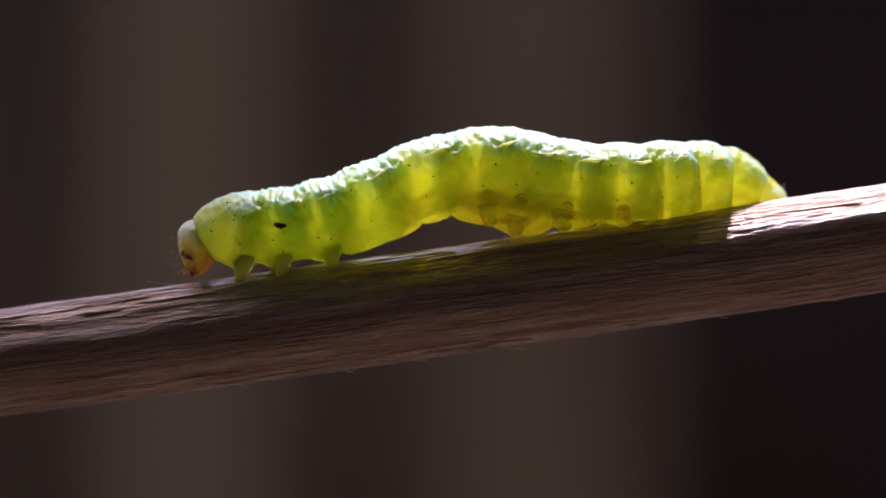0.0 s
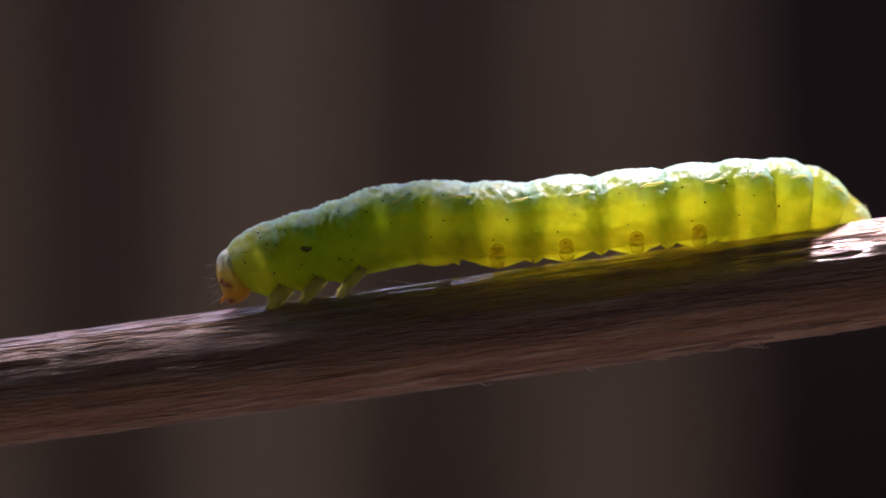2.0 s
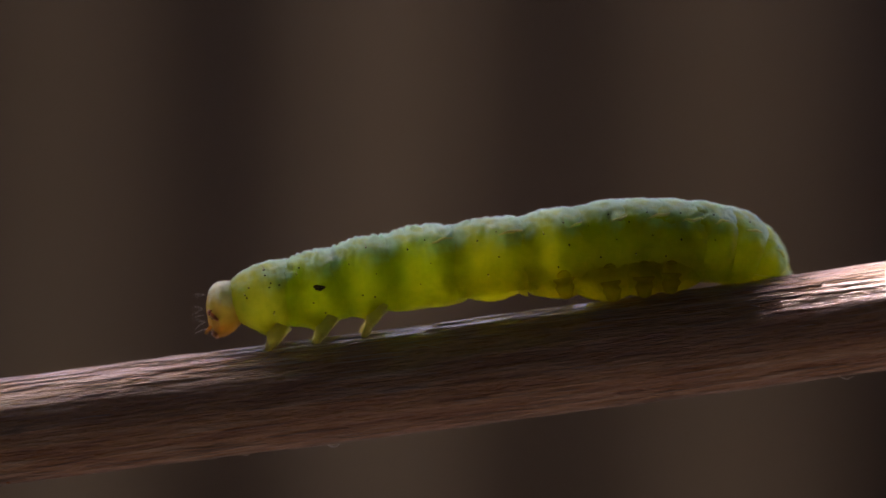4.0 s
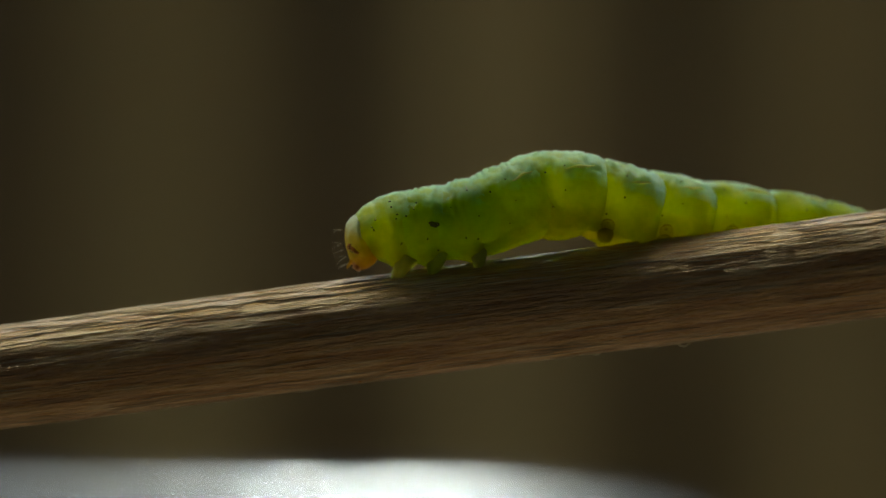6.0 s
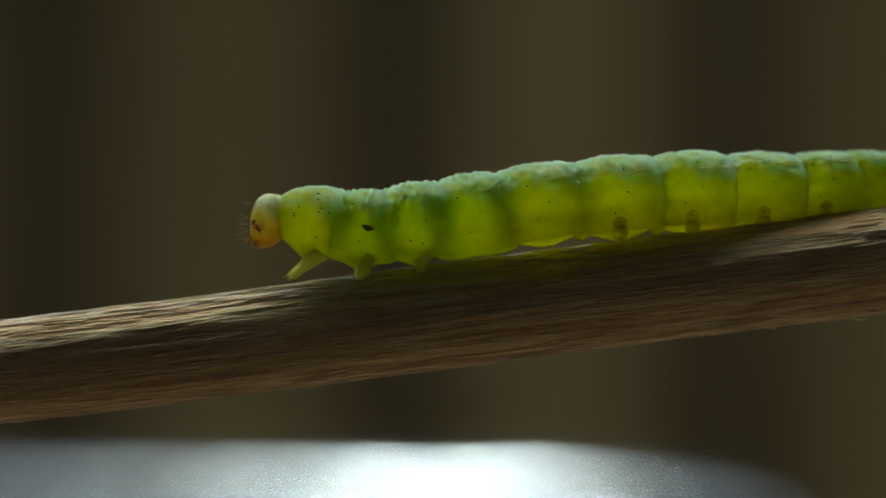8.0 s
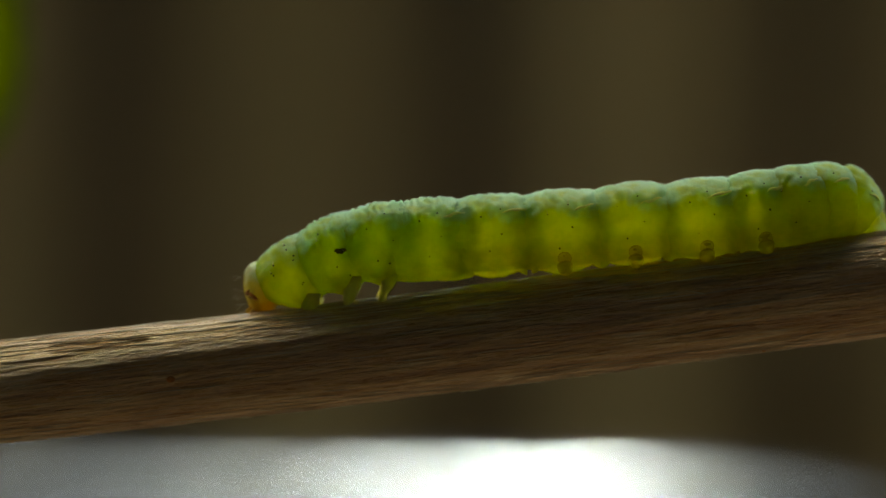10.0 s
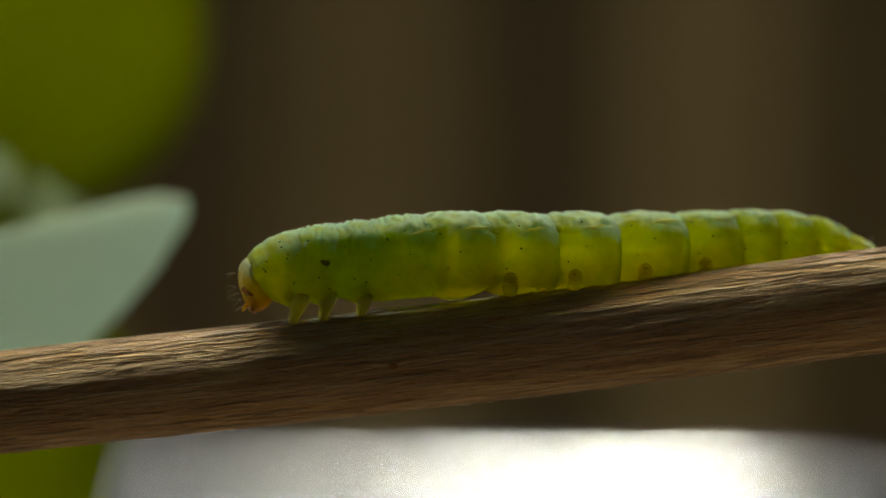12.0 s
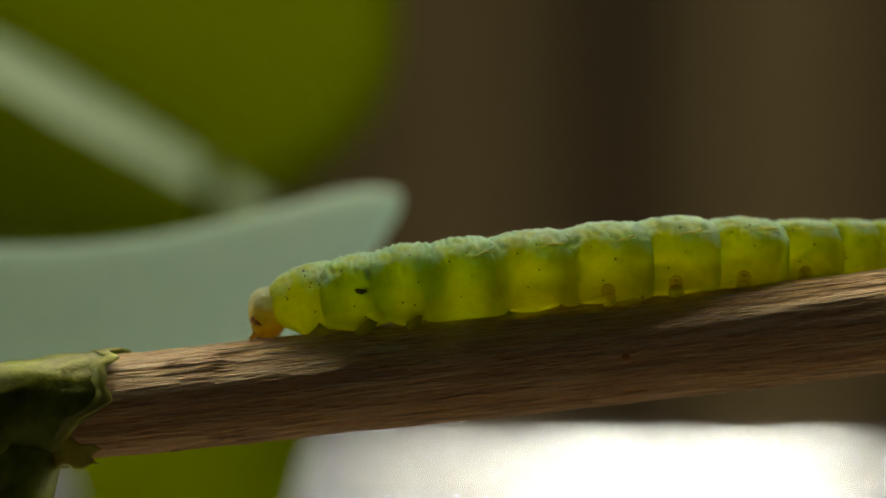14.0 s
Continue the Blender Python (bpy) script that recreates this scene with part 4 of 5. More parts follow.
    at(2.6, -16.89, -1.09, -15.61, -0.80, -14.30, -0.68, -12.93, -0.42, -11.42, -0.06, -9.64, 0.40, -7.81, 0.89, -6.45, 1.10, -5.23, 0.94, -3.77, 0.88, -2.45, 0.97, -1.30, 0.99, -0.30, 0.77, 0.43, 0.09)
    at(2.7, -17.03, -1.26, -15.89, -0.92, -14.70, -0.78, -13.44, -0.58, -12.10, -0.17, -10.54, 0.45, -8.87, 0.84, -7.46, 0.80, -5.81, 0.68, -4.18, 0.76, -2.80, 0.92, -1.58, 0.97, -0.51, 0.74, 0.37, 0.15)
    at(2.8, -17.27, -1.26, -16.23, -0.96, -15.19, -0.66, -14.09, -0.30, -12.89, 0.11, -11.39, 0.33, -9.66, 0.29, -7.79, 0.36, -5.72, 0.56, -3.85, 0.71, -2.44, 0.84, -1.26, 0.88, -0.23, 0.66, 0.53, -0.01)
    at(2.9, -17.97, -1.26, -16.93, -0.80, -15.84, -0.45, -14.63, -0.27, -13.30, -0.11, -11.70, 0.02, -9.86, 0.11, -7.87, 0.28, -5.79, 0.51, -3.94, 0.71, -2.52, 0.84, -1.33, 0.85, -0.28, 0.62, 0.50, -0.03)
    at(3.0, -19.41, -1.87, -18.27, -1.28, -17.00, -1.02, -15.64, -0.84, -14.12, -0.67, -12.32, -0.44, -10.29, -0.09, -8.16, 0.20, -6.02, 0.41, -4.15, 0.60, -2.74, 0.73, -1.57, 0.78, -0.52, 0.69, 0.23, 0.03)
    at(3.1, -21.19, -0.96, -19.68, -0.85, -18.17, -1.04, -16.56, -0.91, -14.78, -0.64, -12.67, -0.33, -10.37, -0.01, -8.22, 0.25, -6.18, 0.49, -4.60, 0.74, -3.62, 0.87, -2.87, 0.89, -2.26, 0.63, -1.99, 0.03)
    at(3.2, -21.75, -1.31, -20.19, -1.20, -18.62, -1.24, -16.98, -0.92, -15.16, -0.60, -12.96, -0.36, -10.54, 0.02, -8.35, 0.37, -6.74, 0.69, -5.57, 0.92, -4.74, 1.03, -4.08, 0.88, -3.78, 0.37, -3.69, -0.22)
    at(3.3, -21.48, -1.82, -19.94, -1.49, -18.36, -1.26, -16.69, -0.99, -14.85, -0.70, -12.65, -0.36, -10.51, 0.25, -9.16, 0.67, -8.14, 0.77, -7.25, 0.76, -6.22, 0.72, -5.22, 0.59, -4.41, 0.25, -4.03, -0.54)
    at(3.4, -21.64, -1.79, -20.30, -1.47, -18.91, -1.27, -17.45, -0.98, -15.85, -0.64, -13.91, -0.32, -11.99, 0.14, -10.71, 0.49, -9.63, 0.45, -8.49, 0.34, -7.26, 0.31, -6.10, 0.36, -5.08, 0.18, -4.36, -0.51)
    at(3.5, -21.58, -1.79, -20.42, -1.49, -19.23, -1.29, -17.97, -1.07, -16.63, -0.61, -15.05, -0.02, -13.35, 0.23, -11.98, 0.17, -10.33, 0.03, -8.67, 0.07, -7.31, 0.21, -6.14, 0.31, -5.12, 0.10, -4.36, -0.57)
    at(3.6, -21.86, -1.83, -20.84, -1.49, -19.80, -1.19, -18.70, -0.87, -17.49, -0.51, -16.00, -0.28, -14.27, -0.36, -12.38, -0.36, -10.33, -0.16, -8.51, -0.02, -7.10, 0.12, -5.90, 0.16, -4.85, -0.06, -4.00, -0.65)
    at(3.7, -22.55, -2.15, -21.61, -1.56, -20.56, -1.18, -19.41, -0.87, -18.11, -0.67, -16.54, -0.57, -14.74, -0.55, -12.77, -0.42, -10.66, -0.20, -8.81, -0.00, -7.42, 0.15, -6.26, 0.23, -5.22, 0.11, -4.40, -0.45)
    at(3.8, -24.10, -1.26, -22.81, -1.13, -21.51, -1.20, -20.12, -0.95, -18.56, -0.67, -16.69, -0.47, -14.62, -0.46, -12.63, -0.39, -10.60, -0.16, -9.02, 0.08, -8.05, 0.22, -7.29, 0.26, -6.67, -0.02, -6.30, -0.50)
    at(3.9, -24.60, -1.50, -23.23, -1.41, -21.85, -1.39, -20.41, -0.98, -18.78, -0.65, -16.81, -0.50, -14.60, -0.45, -12.52, -0.29, -10.87, -0.01, -9.67, 0.22, -8.88, 0.32, -8.25, 0.20, -7.97, -0.33, -7.80, -0.77)
    at(4.0, -24.26, -2.00, -22.88, -1.71, -21.48, -1.44, -19.99, -1.07, -18.32, -0.75, -16.31, -0.52, -14.31, -0.24, -12.95, -0.01, -11.88, 0.09, -11.00, 0.08, -10.06, 0.03, -9.16, -0.13, -8.48, -0.54, -8.09, -1.14)
    at(4.1, -24.21, -2.06, -22.97, -1.74, -21.70, -1.45, -20.35, -1.08, -18.84, -0.75, -17.03, -0.51, -15.23, -0.28, -14.10, -0.07, -13.12, -0.16, -12.13, -0.33, -11.00, -0.43, -9.90, -0.45, -8.95, -0.68, -8.22, -1.23)
    at(4.2, -24.06, -2.03, -23.00, -1.73, -21.91, -1.48, -20.74, -1.18, -19.48, -0.74, -17.99, -0.26, -16.41, -0.19, -15.24, -0.33, -13.84, -0.58, -12.39, -0.69, -11.12, -0.67, -10.00, -0.62, -9.00, -0.82, -8.16, -1.30)
    at(4.3, -24.03, -2.03, -23.11, -1.72, -22.18, -1.43, -21.18, -1.10, -20.09, -0.67, -18.78, -0.31, -17.26, -0.54, -15.70, -0.80, -13.83, -0.88, -12.09, -0.87, -10.76, -0.82, -9.62, -0.81, -8.61, -1.03, -7.71, -1.44)
    at(4.4, -24.38, -2.20, -23.55, -1.75, -22.67, -1.39, -21.70, -1.02, -20.60, -0.73, -19.27, -0.61, -17.68, -0.92, -15.82, -1.07, -13.76, -0.99, -11.98, -0.93, -10.64, -0.91, -9.51, -0.92, -8.50, -1.09, -7.57, -1.44)
    at(4.5, -26.50, -2.28, -25.35, -1.87, -24.10, -1.81, -22.76, -1.62, -21.27, -1.41, -19.51, -1.15, -17.51, -1.08, -15.47, -1.04, -13.39, -1.00, -11.68, -0.91, -10.51, -0.91, -9.56, -0.95, -8.72, -1.07, -8.07, -1.46)
    at(4.6, -27.67, -1.74, -26.25, -1.66, -24.83, -1.87, -23.31, -1.65, -21.64, -1.35, -19.64, -1.07, -17.41, -1.01, -15.31, -0.98, -13.44, -0.90, -12.07, -0.78, -11.26, -0.80, -10.64, -0.94, -10.23, -1.28, -9.97, -1.60)
    at(4.7, -27.75, -2.20, -26.30, -2.03, -24.84, -2.02, -23.30, -1.69, -21.58, -1.38, -19.53, -1.11, -17.30, -0.93, -15.39, -0.81, -14.01, -0.74, -13.02, -0.74, -12.24, -0.84, -11.58, -1.11, -11.23, -1.58, -11.00, -1.93)
    at(4.8, -27.38, -2.58, -25.98, -2.24, -24.54, -2.04, -23.01, -1.76, -21.31, -1.47, -19.30, -1.11, -17.34, -0.76, -16.14, -0.60, -15.21, -0.76, -14.38, -0.99, -13.39, -1.24, -12.42, -1.48, -11.59, -1.75, -11.04, -2.22)
    at(4.9, -27.40, -2.52, -26.19, -2.20, -24.93, -2.05, -23.59, -1.78, -22.13, -1.43, -20.39, -1.04, -18.62, -0.84, -17.41, -0.80, -16.32, -1.11, -15.20, -1.42, -14.04, -1.65, -12.96, -1.75, -11.98, -1.88, -11.14, -2.24)
    at(5.0, -27.21, -2.52, -26.16, -2.21, -25.07, -2.07, -23.91, -1.87, -22.68, -1.42, -21.25, -0.79, -19.66, -0.78, -18.33, -1.13, -16.70, -1.52, -15.11, -1.70, -13.85, -1.80, -12.77, -1.87, -11.80, -2.03, -10.94, -2.35)
    at(5.1, -27.35, -2.54, -26.42, -2.20, -25.46, -1.98, -24.44, -1.70, -23.31, -1.35, -21.95, -1.06, -20.32, -1.35, -18.49, -1.62, -16.49, -1.72, -14.76, -1.82, -13.46, -1.95, -12.36, -2.09, -11.37, -2.26, -10.42, -2.48)
    at(5.2, -27.86, -2.84, -26.99, -2.26, -26.01, -1.98, -24.93, -1.72, -23.71, -1.52, -22.27, -1.33, -20.57, -1.52, -18.65, -1.69, -16.60, -1.78, -14.86, -1.85, -13.58, -1.98, -12.51, -2.10, -11.54, -2.18, -10.61, -2.36)
    at(5.3, -30.44, -2.28, -29.05, -2.10, -27.61, -2.37, -26.08, -2.30, -24.40, -2.07, -22.44, -1.67, -20.24, -1.58, -18.15, -1.64, -16.13, -1.74, -14.61, -1.77, -13.70, -1.93, -13.00, -2.12, -12.40, -2.28, -11.97, -2.48)
    at(5.4, -31.02, -2.44, -29.53, -2.33, -28.01, -2.55, -26.41, -2.33, -24.65, -2.04, -22.58, -1.69, -20.22, -1.56, -18.02, -1.55, -16.36, -1.59, -15.22, -1.62, -14.51, -1.81, -13.98, -2.16, -13.74, -2.57, -13.54, -2.73)
    at(5.5, -30.73, -2.94, -29.22, -2.64, -27.67, -2.62, -26.03, -2.41, -24.22, -2.13, -22.10, -1.71, -19.94, -1.36, -18.40, -1.28, -17.32, -1.47, -16.51, -1.71, -15.68, -2.05, -14.89, -2.45, -14.30, -2.79, -13.91, -3.10)
    at(5.6, -30.63, -3.05, -29.25, -2.69, -27.82, -2.63, -26.30, -2.44, -24.64, -2.14, -22.69, -1.70, -20.74, -1.37, -19.50, -1.30, -18.56, -1.67, -17.68, -2.09, -16.65, -2.50, -15.66, -2.77, -14.76, -2.93, -14.03, -3.21)
    at(5.7, -30.51, -3.01, -29.31, -2.68, -28.06, -2.65, -26.73, -2.52, -25.32, -2.13, -23.68, -1.48, -21.94, -1.31, -20.67, -1.55, -19.34, -2.08, -18.02, -2.46, -16.85, -2.77, -15.81, -2.95, -14.86, -3.06, -13.99, -3.27)
    at(5.8, -30.45, -3.00, -29.40, -2.68, -28.31, -2.61, -27.15, -2.47, -25.91, -2.07, -24.48, -1.48, -22.82, -1.59, -21.20, -2.00, -19.38, -2.40, -17.74, -2.66, -16.50, -2.91, -15.45, -3.14, -14.50, -3.27, -13.58, -3.42)
    at(6.0, -30.51, -2.99, -29.50, -2.66, -28.45, -2.53, -27.33, -2.34, -26.15, -1.92, -24.71, -1.52, -23.07, -1.82, -21.39, -2.19, -19.49, -2.46, -17.66, -2.73, -16.33, -3.02, -15.26, -3.28, -14.29, -3.43, -13.33, -3.49)
    at(6.2, -30.52, -3.16, -29.50, -2.87, -28.45, -2.69, -27.34, -2.48, -26.15, -2.11, -24.69, -1.83, -23.00, -2.05, -21.20, -2.33, -19.27, -2.66, -17.49, -2.92, -16.15, -3.17, -15.06, -3.46, -14.07, -3.63, -13.09, -3.75)
    at(6.4, -31.36, -2.68, -30.22, -2.44, -29.05, -2.46, -27.80, -2.42, -26.45, -2.16, -24.82, -1.96, -23.01, -2.14, -21.21, -2.38, -19.29, -2.71, -17.51, -3.01, -16.26, -3.18, -15.27, -3.23, -14.38, -3.28, -13.52, -3.35)
    at(6.5, -32.43, -2.30, -31.14, -2.33, -29.84, -2.55, -28.46, -2.53, -26.96, -2.18, -25.15, -1.98, -23.18, -2.26, -21.33, -2.48, -19.41, -2.76, -17.71, -3.03, -16.42, -3.17, -15.34, -3.25, -14.37, -3.31, -13.44, -3.47)
    at(6.6, -32.89, -2.99, -31.55, -2.88, -30.18, -2.83, -28.76, -2.61, -27.18, -2.41, -25.28, -2.30, -23.19, -2.32, -21.23, -2.52, -19.29, -2.82, -17.47, -3.14, -16.16, -3.36, -15.11, -3.44, -14.17, -3.51, -13.26, -3.60)
    at(6.8, -33.63, -2.97, -32.17, -2.82, -30.68, -2.83, -29.11, -2.67, -27.38, -2.47, -25.31, -2.29, -23.08, -2.34, -21.14, -2.56, -19.33, -2.81, -17.70, -3.06, -16.70, -3.15, -15.98, -3.19, -15.34, -3.25, -14.71, -3.31)
    at(7.0, -34.25, -3.39, -32.76, -3.12, -31.23, -3.03, -29.63, -2.79, -27.86, -2.48, -25.74, -2.23, -23.45, -2.26, -21.49, -2.39, -19.69, -2.52, -18.06, -2.69, -16.96, -2.88, -16.10, -2.96, -15.33, -3.08, -14.59, -3.20)
    at(7.2, -34.62, -3.59, -33.14, -3.17, -31.60, -2.96, -29.97, -2.67, -28.18, -2.35, -26.02, -2.12, -23.78, -1.99, -22.16, -1.89, -20.91, -1.93, -19.81, -2.14, -18.89, -2.40, -18.05, -2.55, -17.32, -2.75, -16.66, -3.08)
    at(7.3, -34.12, -3.47, -32.80, -3.13, -31.41, -2.98, -29.98, -2.68, -28.41, -2.25, -26.52, -1.83, -24.61, -1.71, -23.49, -1.80, -22.57, -1.99, -21.36, -2.23, -20.04, -2.43, -18.80, -2.58, -17.69, -2.64, -16.67, -2.96)
    at(7.4, -34.22, -3.48, -33.02, -3.19, -31.78, -2.99, -30.48, -2.74, -29.08, -2.34, -27.41, -1.82, -25.66, -1.69, -24.47, -1.89, -23.21, -2.13, -21.59, -2.32, -20.13, -2.41, -18.88, -2.50, -17.76, -2.59, -16.74, -2.99)
    at(7.5, -34.50, -3.57, -33.49, -3.13, -32.42, -2.90, -31.25, -2.77, -30.03, -2.32, -28.64, -1.65, -27.01, -1.60, -25.52, -1.94, -23.71, -2.22, -21.96, -2.36, -20.60, -2.41, -19.44, -2.46, -18.41, -2.45, -17.61, -3.03)
    at(7.6, -35.03, -3.72, -34.06, -3.34, -33.06, -3.00, -31.99, -2.64, -30.88, -2.09, -29.45, -1.83, -27.77, -2.04, -25.92, -2.14, -23.91, -2.21, -22.04, -2.30, -20.56, -2.37, -19.32, -2.46, -18.25, -2.72, -17.28, -3.21)
    at(7.7, -35.52, -3.72, -34.55, -3.23, -33.53, -2.81, -32.40, -2.51, -31.15, -2.21, -29.62, -2.09, -27.89, -2.17, -26.04, -2.22, -23.98, -2.28, -22.08, -2.39, -20.64, -2.45, -19.43, -2.50, -18.36, -2.60, -17.43, -3.07)
    at(7.8, -36.71, -3.81, -35.52, -3.37, -34.24, -3.24, -32.90, -3.09, -31.41, -2.86, -29.65, -2.54, -27.66, -2.39, -25.63, -2.25, -23.46, -2.26, -21.61, -2.37, -20.29, -2.43, -19.21, -2.50, -18.26, -2.64, -17.44, -3.09)
    at(8.0, -38.52, -3.14, -37.08, -3.19, -35.63, -3.38, -34.10, -3.20, -32.41, -2.96, -30.40, -2.65, -28.15, -2.43, -25.96, -2.31, -23.84, -2.32, -21.99, -2.29, -20.72, -2.22, -19.71, -2.22, -18.82, -2.39, -18.03, -2.80)
    at(8.2, -39.50, -4.11, -38.03, -3.73, -36.50, -3.61, -34.90, -3.38, -33.13, -3.07, -31.01, -2.74, -28.74, -2.41, -26.88, -2.04, -25.46, -1.74, -24.40, -1.63, -23.58, -1.67, -22.90, -1.85, -22.34, -2.12, -22.06, -2.62)
    at(8.3, -39.48, -3.99, -38.08, -3.67, -36.63, -3.50, -35.11, -3.23, -33.44, -2.93, -31.43, -2.62, -29.44, -2.21, -28.19, -2.03, -27.15, -2.07, -26.04, -2.20, -24.92, -2.27, -23.89, -2.28, -22.99, -2.46, -22.25, -2.97)
    at(8.4, -39.52, -3.89, -38.26, -3.60, -36.96, -3.46, -35.59, -3.25, -34.08, -2.99, -32.29, -2.61, -30.51, -2.22, -29.31, -2.01, -28.01, -2.13, -26.49, -2.28, -25.13, -2.30, -23.93, -2.32, -22.92, -2.63, -22.03, -3.18)
    at(8.5, -39.17, -3.97, -38.11, -3.66, -37.01, -3.47, -35.85, -3.31, -34.61, -2.91, -33.14, -2.39, -31.46, -2.28, -29.81, -2.43, -27.91, -2.47, -26.10, -2.46, -24.66, -2.36, -23.42, -2.32, -22.34, -2.52, -21.51, -3.20)
    at(8.6, -39.53, -4.22, -38.55, -3.75, -37.52, -3.37, -36.40, -3.07, -35.15, -2.75, -33.62, -2.61, -31.90, -2.73, -30.06, -2.72, -28.02, -2.54, -26.14, -2.46, -24.63, -2.41, -23.35, -2.41, -22.21, -2.52, -21.35, -3.19)
    at(8.7, -40.43, -4.35, -39.45, -3.77, -38.36, -3.43, -37.15, -3.28, -35.81, -3.21, -34.21, -3.03, -32.36, -2.82, -30.30, -2.65, -28.11, -2.59, -26.23, -2.57, -24.78, -2.48, -23.55, -2.45, -22.46, -2.62, -21.64, -3.27)
    at(8.8, -41.27, -4.76, -40.20, -4.09, -39.00, -3.61, -37.70, -3.36, -36.24, -3.26, -34.50, -3.06, -32.54, -2.84, -30.46, -2.71, -28.30, -2.67, -26.39, -2.67, -24.96, -2.60, -23.79, -2.51, -22.75, -2.52, -21.94, -3.16)
    at(8.9, -41.67, -5.11, -40.58, -4.29, -39.31, -3.66, -37.96, -3.32, -36.44, -3.22, -34.62, -3.05, -32.58, -2.86, -30.47, -2.71, -28.33, -2.65, -26.50, -2.56, -25.23, -2.45, -24.20, -2.34, -23.31, -2.36, -22.74, -3.08)
    at(9.0, -41.59, -5.20, -40.50, -4.32, -39.24, -3.64, -37.88, -3.29, -36.36, -3.18, -34.54, -3.05, -32.48, -2.88, -30.36, -2.60, -28.39, -2.39, -26.91, -2.18, -25.90, -2.02, -25.07, -2.00, -24.37, -2.25, -24.15, -3.09)
    at(9.1, -41.56, -5.26, -40.47, -4.41, -39.23, -3.67, -37.89, -3.31, -36.38, -3.21, -34.58, -3.08, -32.56, -2.85, -30.66, -2.37, -29.15, -2.05, -28.04, -1.97, -27.06, -1.99, -26.17, -2.09, -25.44, -2.45, -25.09, -3.25)
    at(9.2, -41.52, -5.22, -40.43, -4.41, -39.19, -3.66, -37.84, -3.30, -36.33, -3.19, -34.54, -2.99, -32.66, -2.62, -31.12, -2.38, -29.69, -2.42, -28.22, -2.41, -27.21, -2.43, -26.44, -2.49, -25.80, -2.81, -25.40, -3.43)
    at(9.3, -41.62, -5.21, -40.67, -4.42, -39.58, -3.71, -38.40, -3.40, -37.08, -3.26, -35.52, -2.92, -33.90, -2.56, -32.50, -2.60, -30.84, -2.79, -29.05, -2.75, -27.84, -2.68, -26.92, -2.69, -26.12, -2.94, -25.56, -3.55)
    at(9.4, -41.89, -5.23, -41.18, -4.44, -40.32, -3.73, -39.38, -3.46, -38.34, -3.28, -37.12, -2.94, -35.70, -2.79, -34.14, -2.87, -32.23, -2.92, -30.36, -2.80, -28.87, -2.70, -27.60, -2.66, -26.49, -2.87, -25.65, -3.60)
    at(9.5, -42.19, -5.25, -41.54, -4.43, -40.76, -3.62, -39.89, -3.24, -38.91, -3.03, -37.72, -2.93, -36.28, -3.12, -34.44, -3.15, -32.38, -2.99, -30.45, -2.87, -28.97, -2.78, -27.73, -2.72, -26.64, -2.90, -25.79, -3.54)
    at(9.6, -42.54, -5.29, -41.87, -4.49, -41.06, -3.70, -40.18, -3.34, -39.16, -3.21, -37.94, -3.16, -36.47, -3.23, -34.63, -3.17, -32.52, -3.01, -30.63, -2.97, -29.17, -2.85, -27.92, -2.82, -26.83, -3.04, -25.93, -3.62)
    at(9.7, -42.87, -5.34, -42.16, -4.52, -41.32, -3.76, -40.37, -3.54, -39.29, -3.54, -38.02, -3.47, -36.48, -3.37, -34.54, -3.21, -32.44, -3.04, -30.61, -2.98, -29.18, -2.88, -27.97, -2.85, -26.90, -3.01, -26.07, -3.67)
    at(9.8, -44.62, -5.04, -43.60, -4.51, -42.47, -4.18, -41.24, -4.01, -39.87, -3.89, -38.24, -3.70, -36.38, -3.53, -34.37, -3.39, -32.24, -3.28, -30.40, -3.21, -28.99, -3.12, -27.80, -3.04, -26.74, -3.09, -25.88, -3.65)
    at(9.9, -45.31, -5.52, -44.22, -4.83, -43.00, -4.30, -41.69, -4.01, -40.23, -3.88, -38.49, -3.69, -36.53, -3.54, -34.51, -3.44, -32.42, -3.34, -30.57, -3.27, -29.21, -3.18, -28.10, -3.05, -27.12, -2.97, -26.32, -3.53)
    at(10.0, -45.40, -5.67, -44.31, -4.86, -43.07, -4.27, -41.74, -3.93, -40.25, -3.81, -38.47, -3.70, -36.46, -3.57, -34.37, -3.37, -32.30, -3.22, -30.63, -2.98, -29.53, -2.77, -28.65, -2.65, -27.90, -2.76, -27.52, -3.51)
    at(10.1, -45.28, -5.78, -44.20, -4.98, -42.97, -4.30, -41.64, -3.99, -40.16, -3.84, -38.40, -3.67, -36.41, -3.56, -34.45, -3.22, -32.75, -2.84, -31.58, -2.62, -30.66, -2.53, -29.85, -2.58, -29.16, -2.84, -28.90, -3.57)
    at(10.2, -45.33, -5.78, -44.24, -5.01, -43.03, -4.30, -41.73, -3.96, -40.27, -3.84, -38.52, -3.72, -36.59, -3.48, -34.90, -3.01, -33.60, -2.76, -32.47, -2.69, -31.47, -2.74, -30.58, -2.80, -29.84, -3.13, -29.35, -3.79)
    at(10.3, -45.28, -5.73, -44.23, -5.00, -43.04, -4.31, -41.78, -3.98, -40.35, -3.84, -38.67, -3.57, -36.94, -3.23, -35.60, -3.19, -34.11, -3.32, -32.48, -3.27, -31.44, -3.22, -30.70, -3.23, -30.07, -3.45, -29.60, -3.92)
    at(10.4, -45.50, -5.74, -44.69, -5.02, -43.76, -4.36, -42.75, -4.11, -41.63, -3.92, -40.32, -3.57, -38.88, -3.35, -37.48, -3.44, -35.73, -3.52, -33.95, -3.39, -32.59, -3.29, -31.46, -3.24, -30.48, -3.42, -29.69, -4.02)
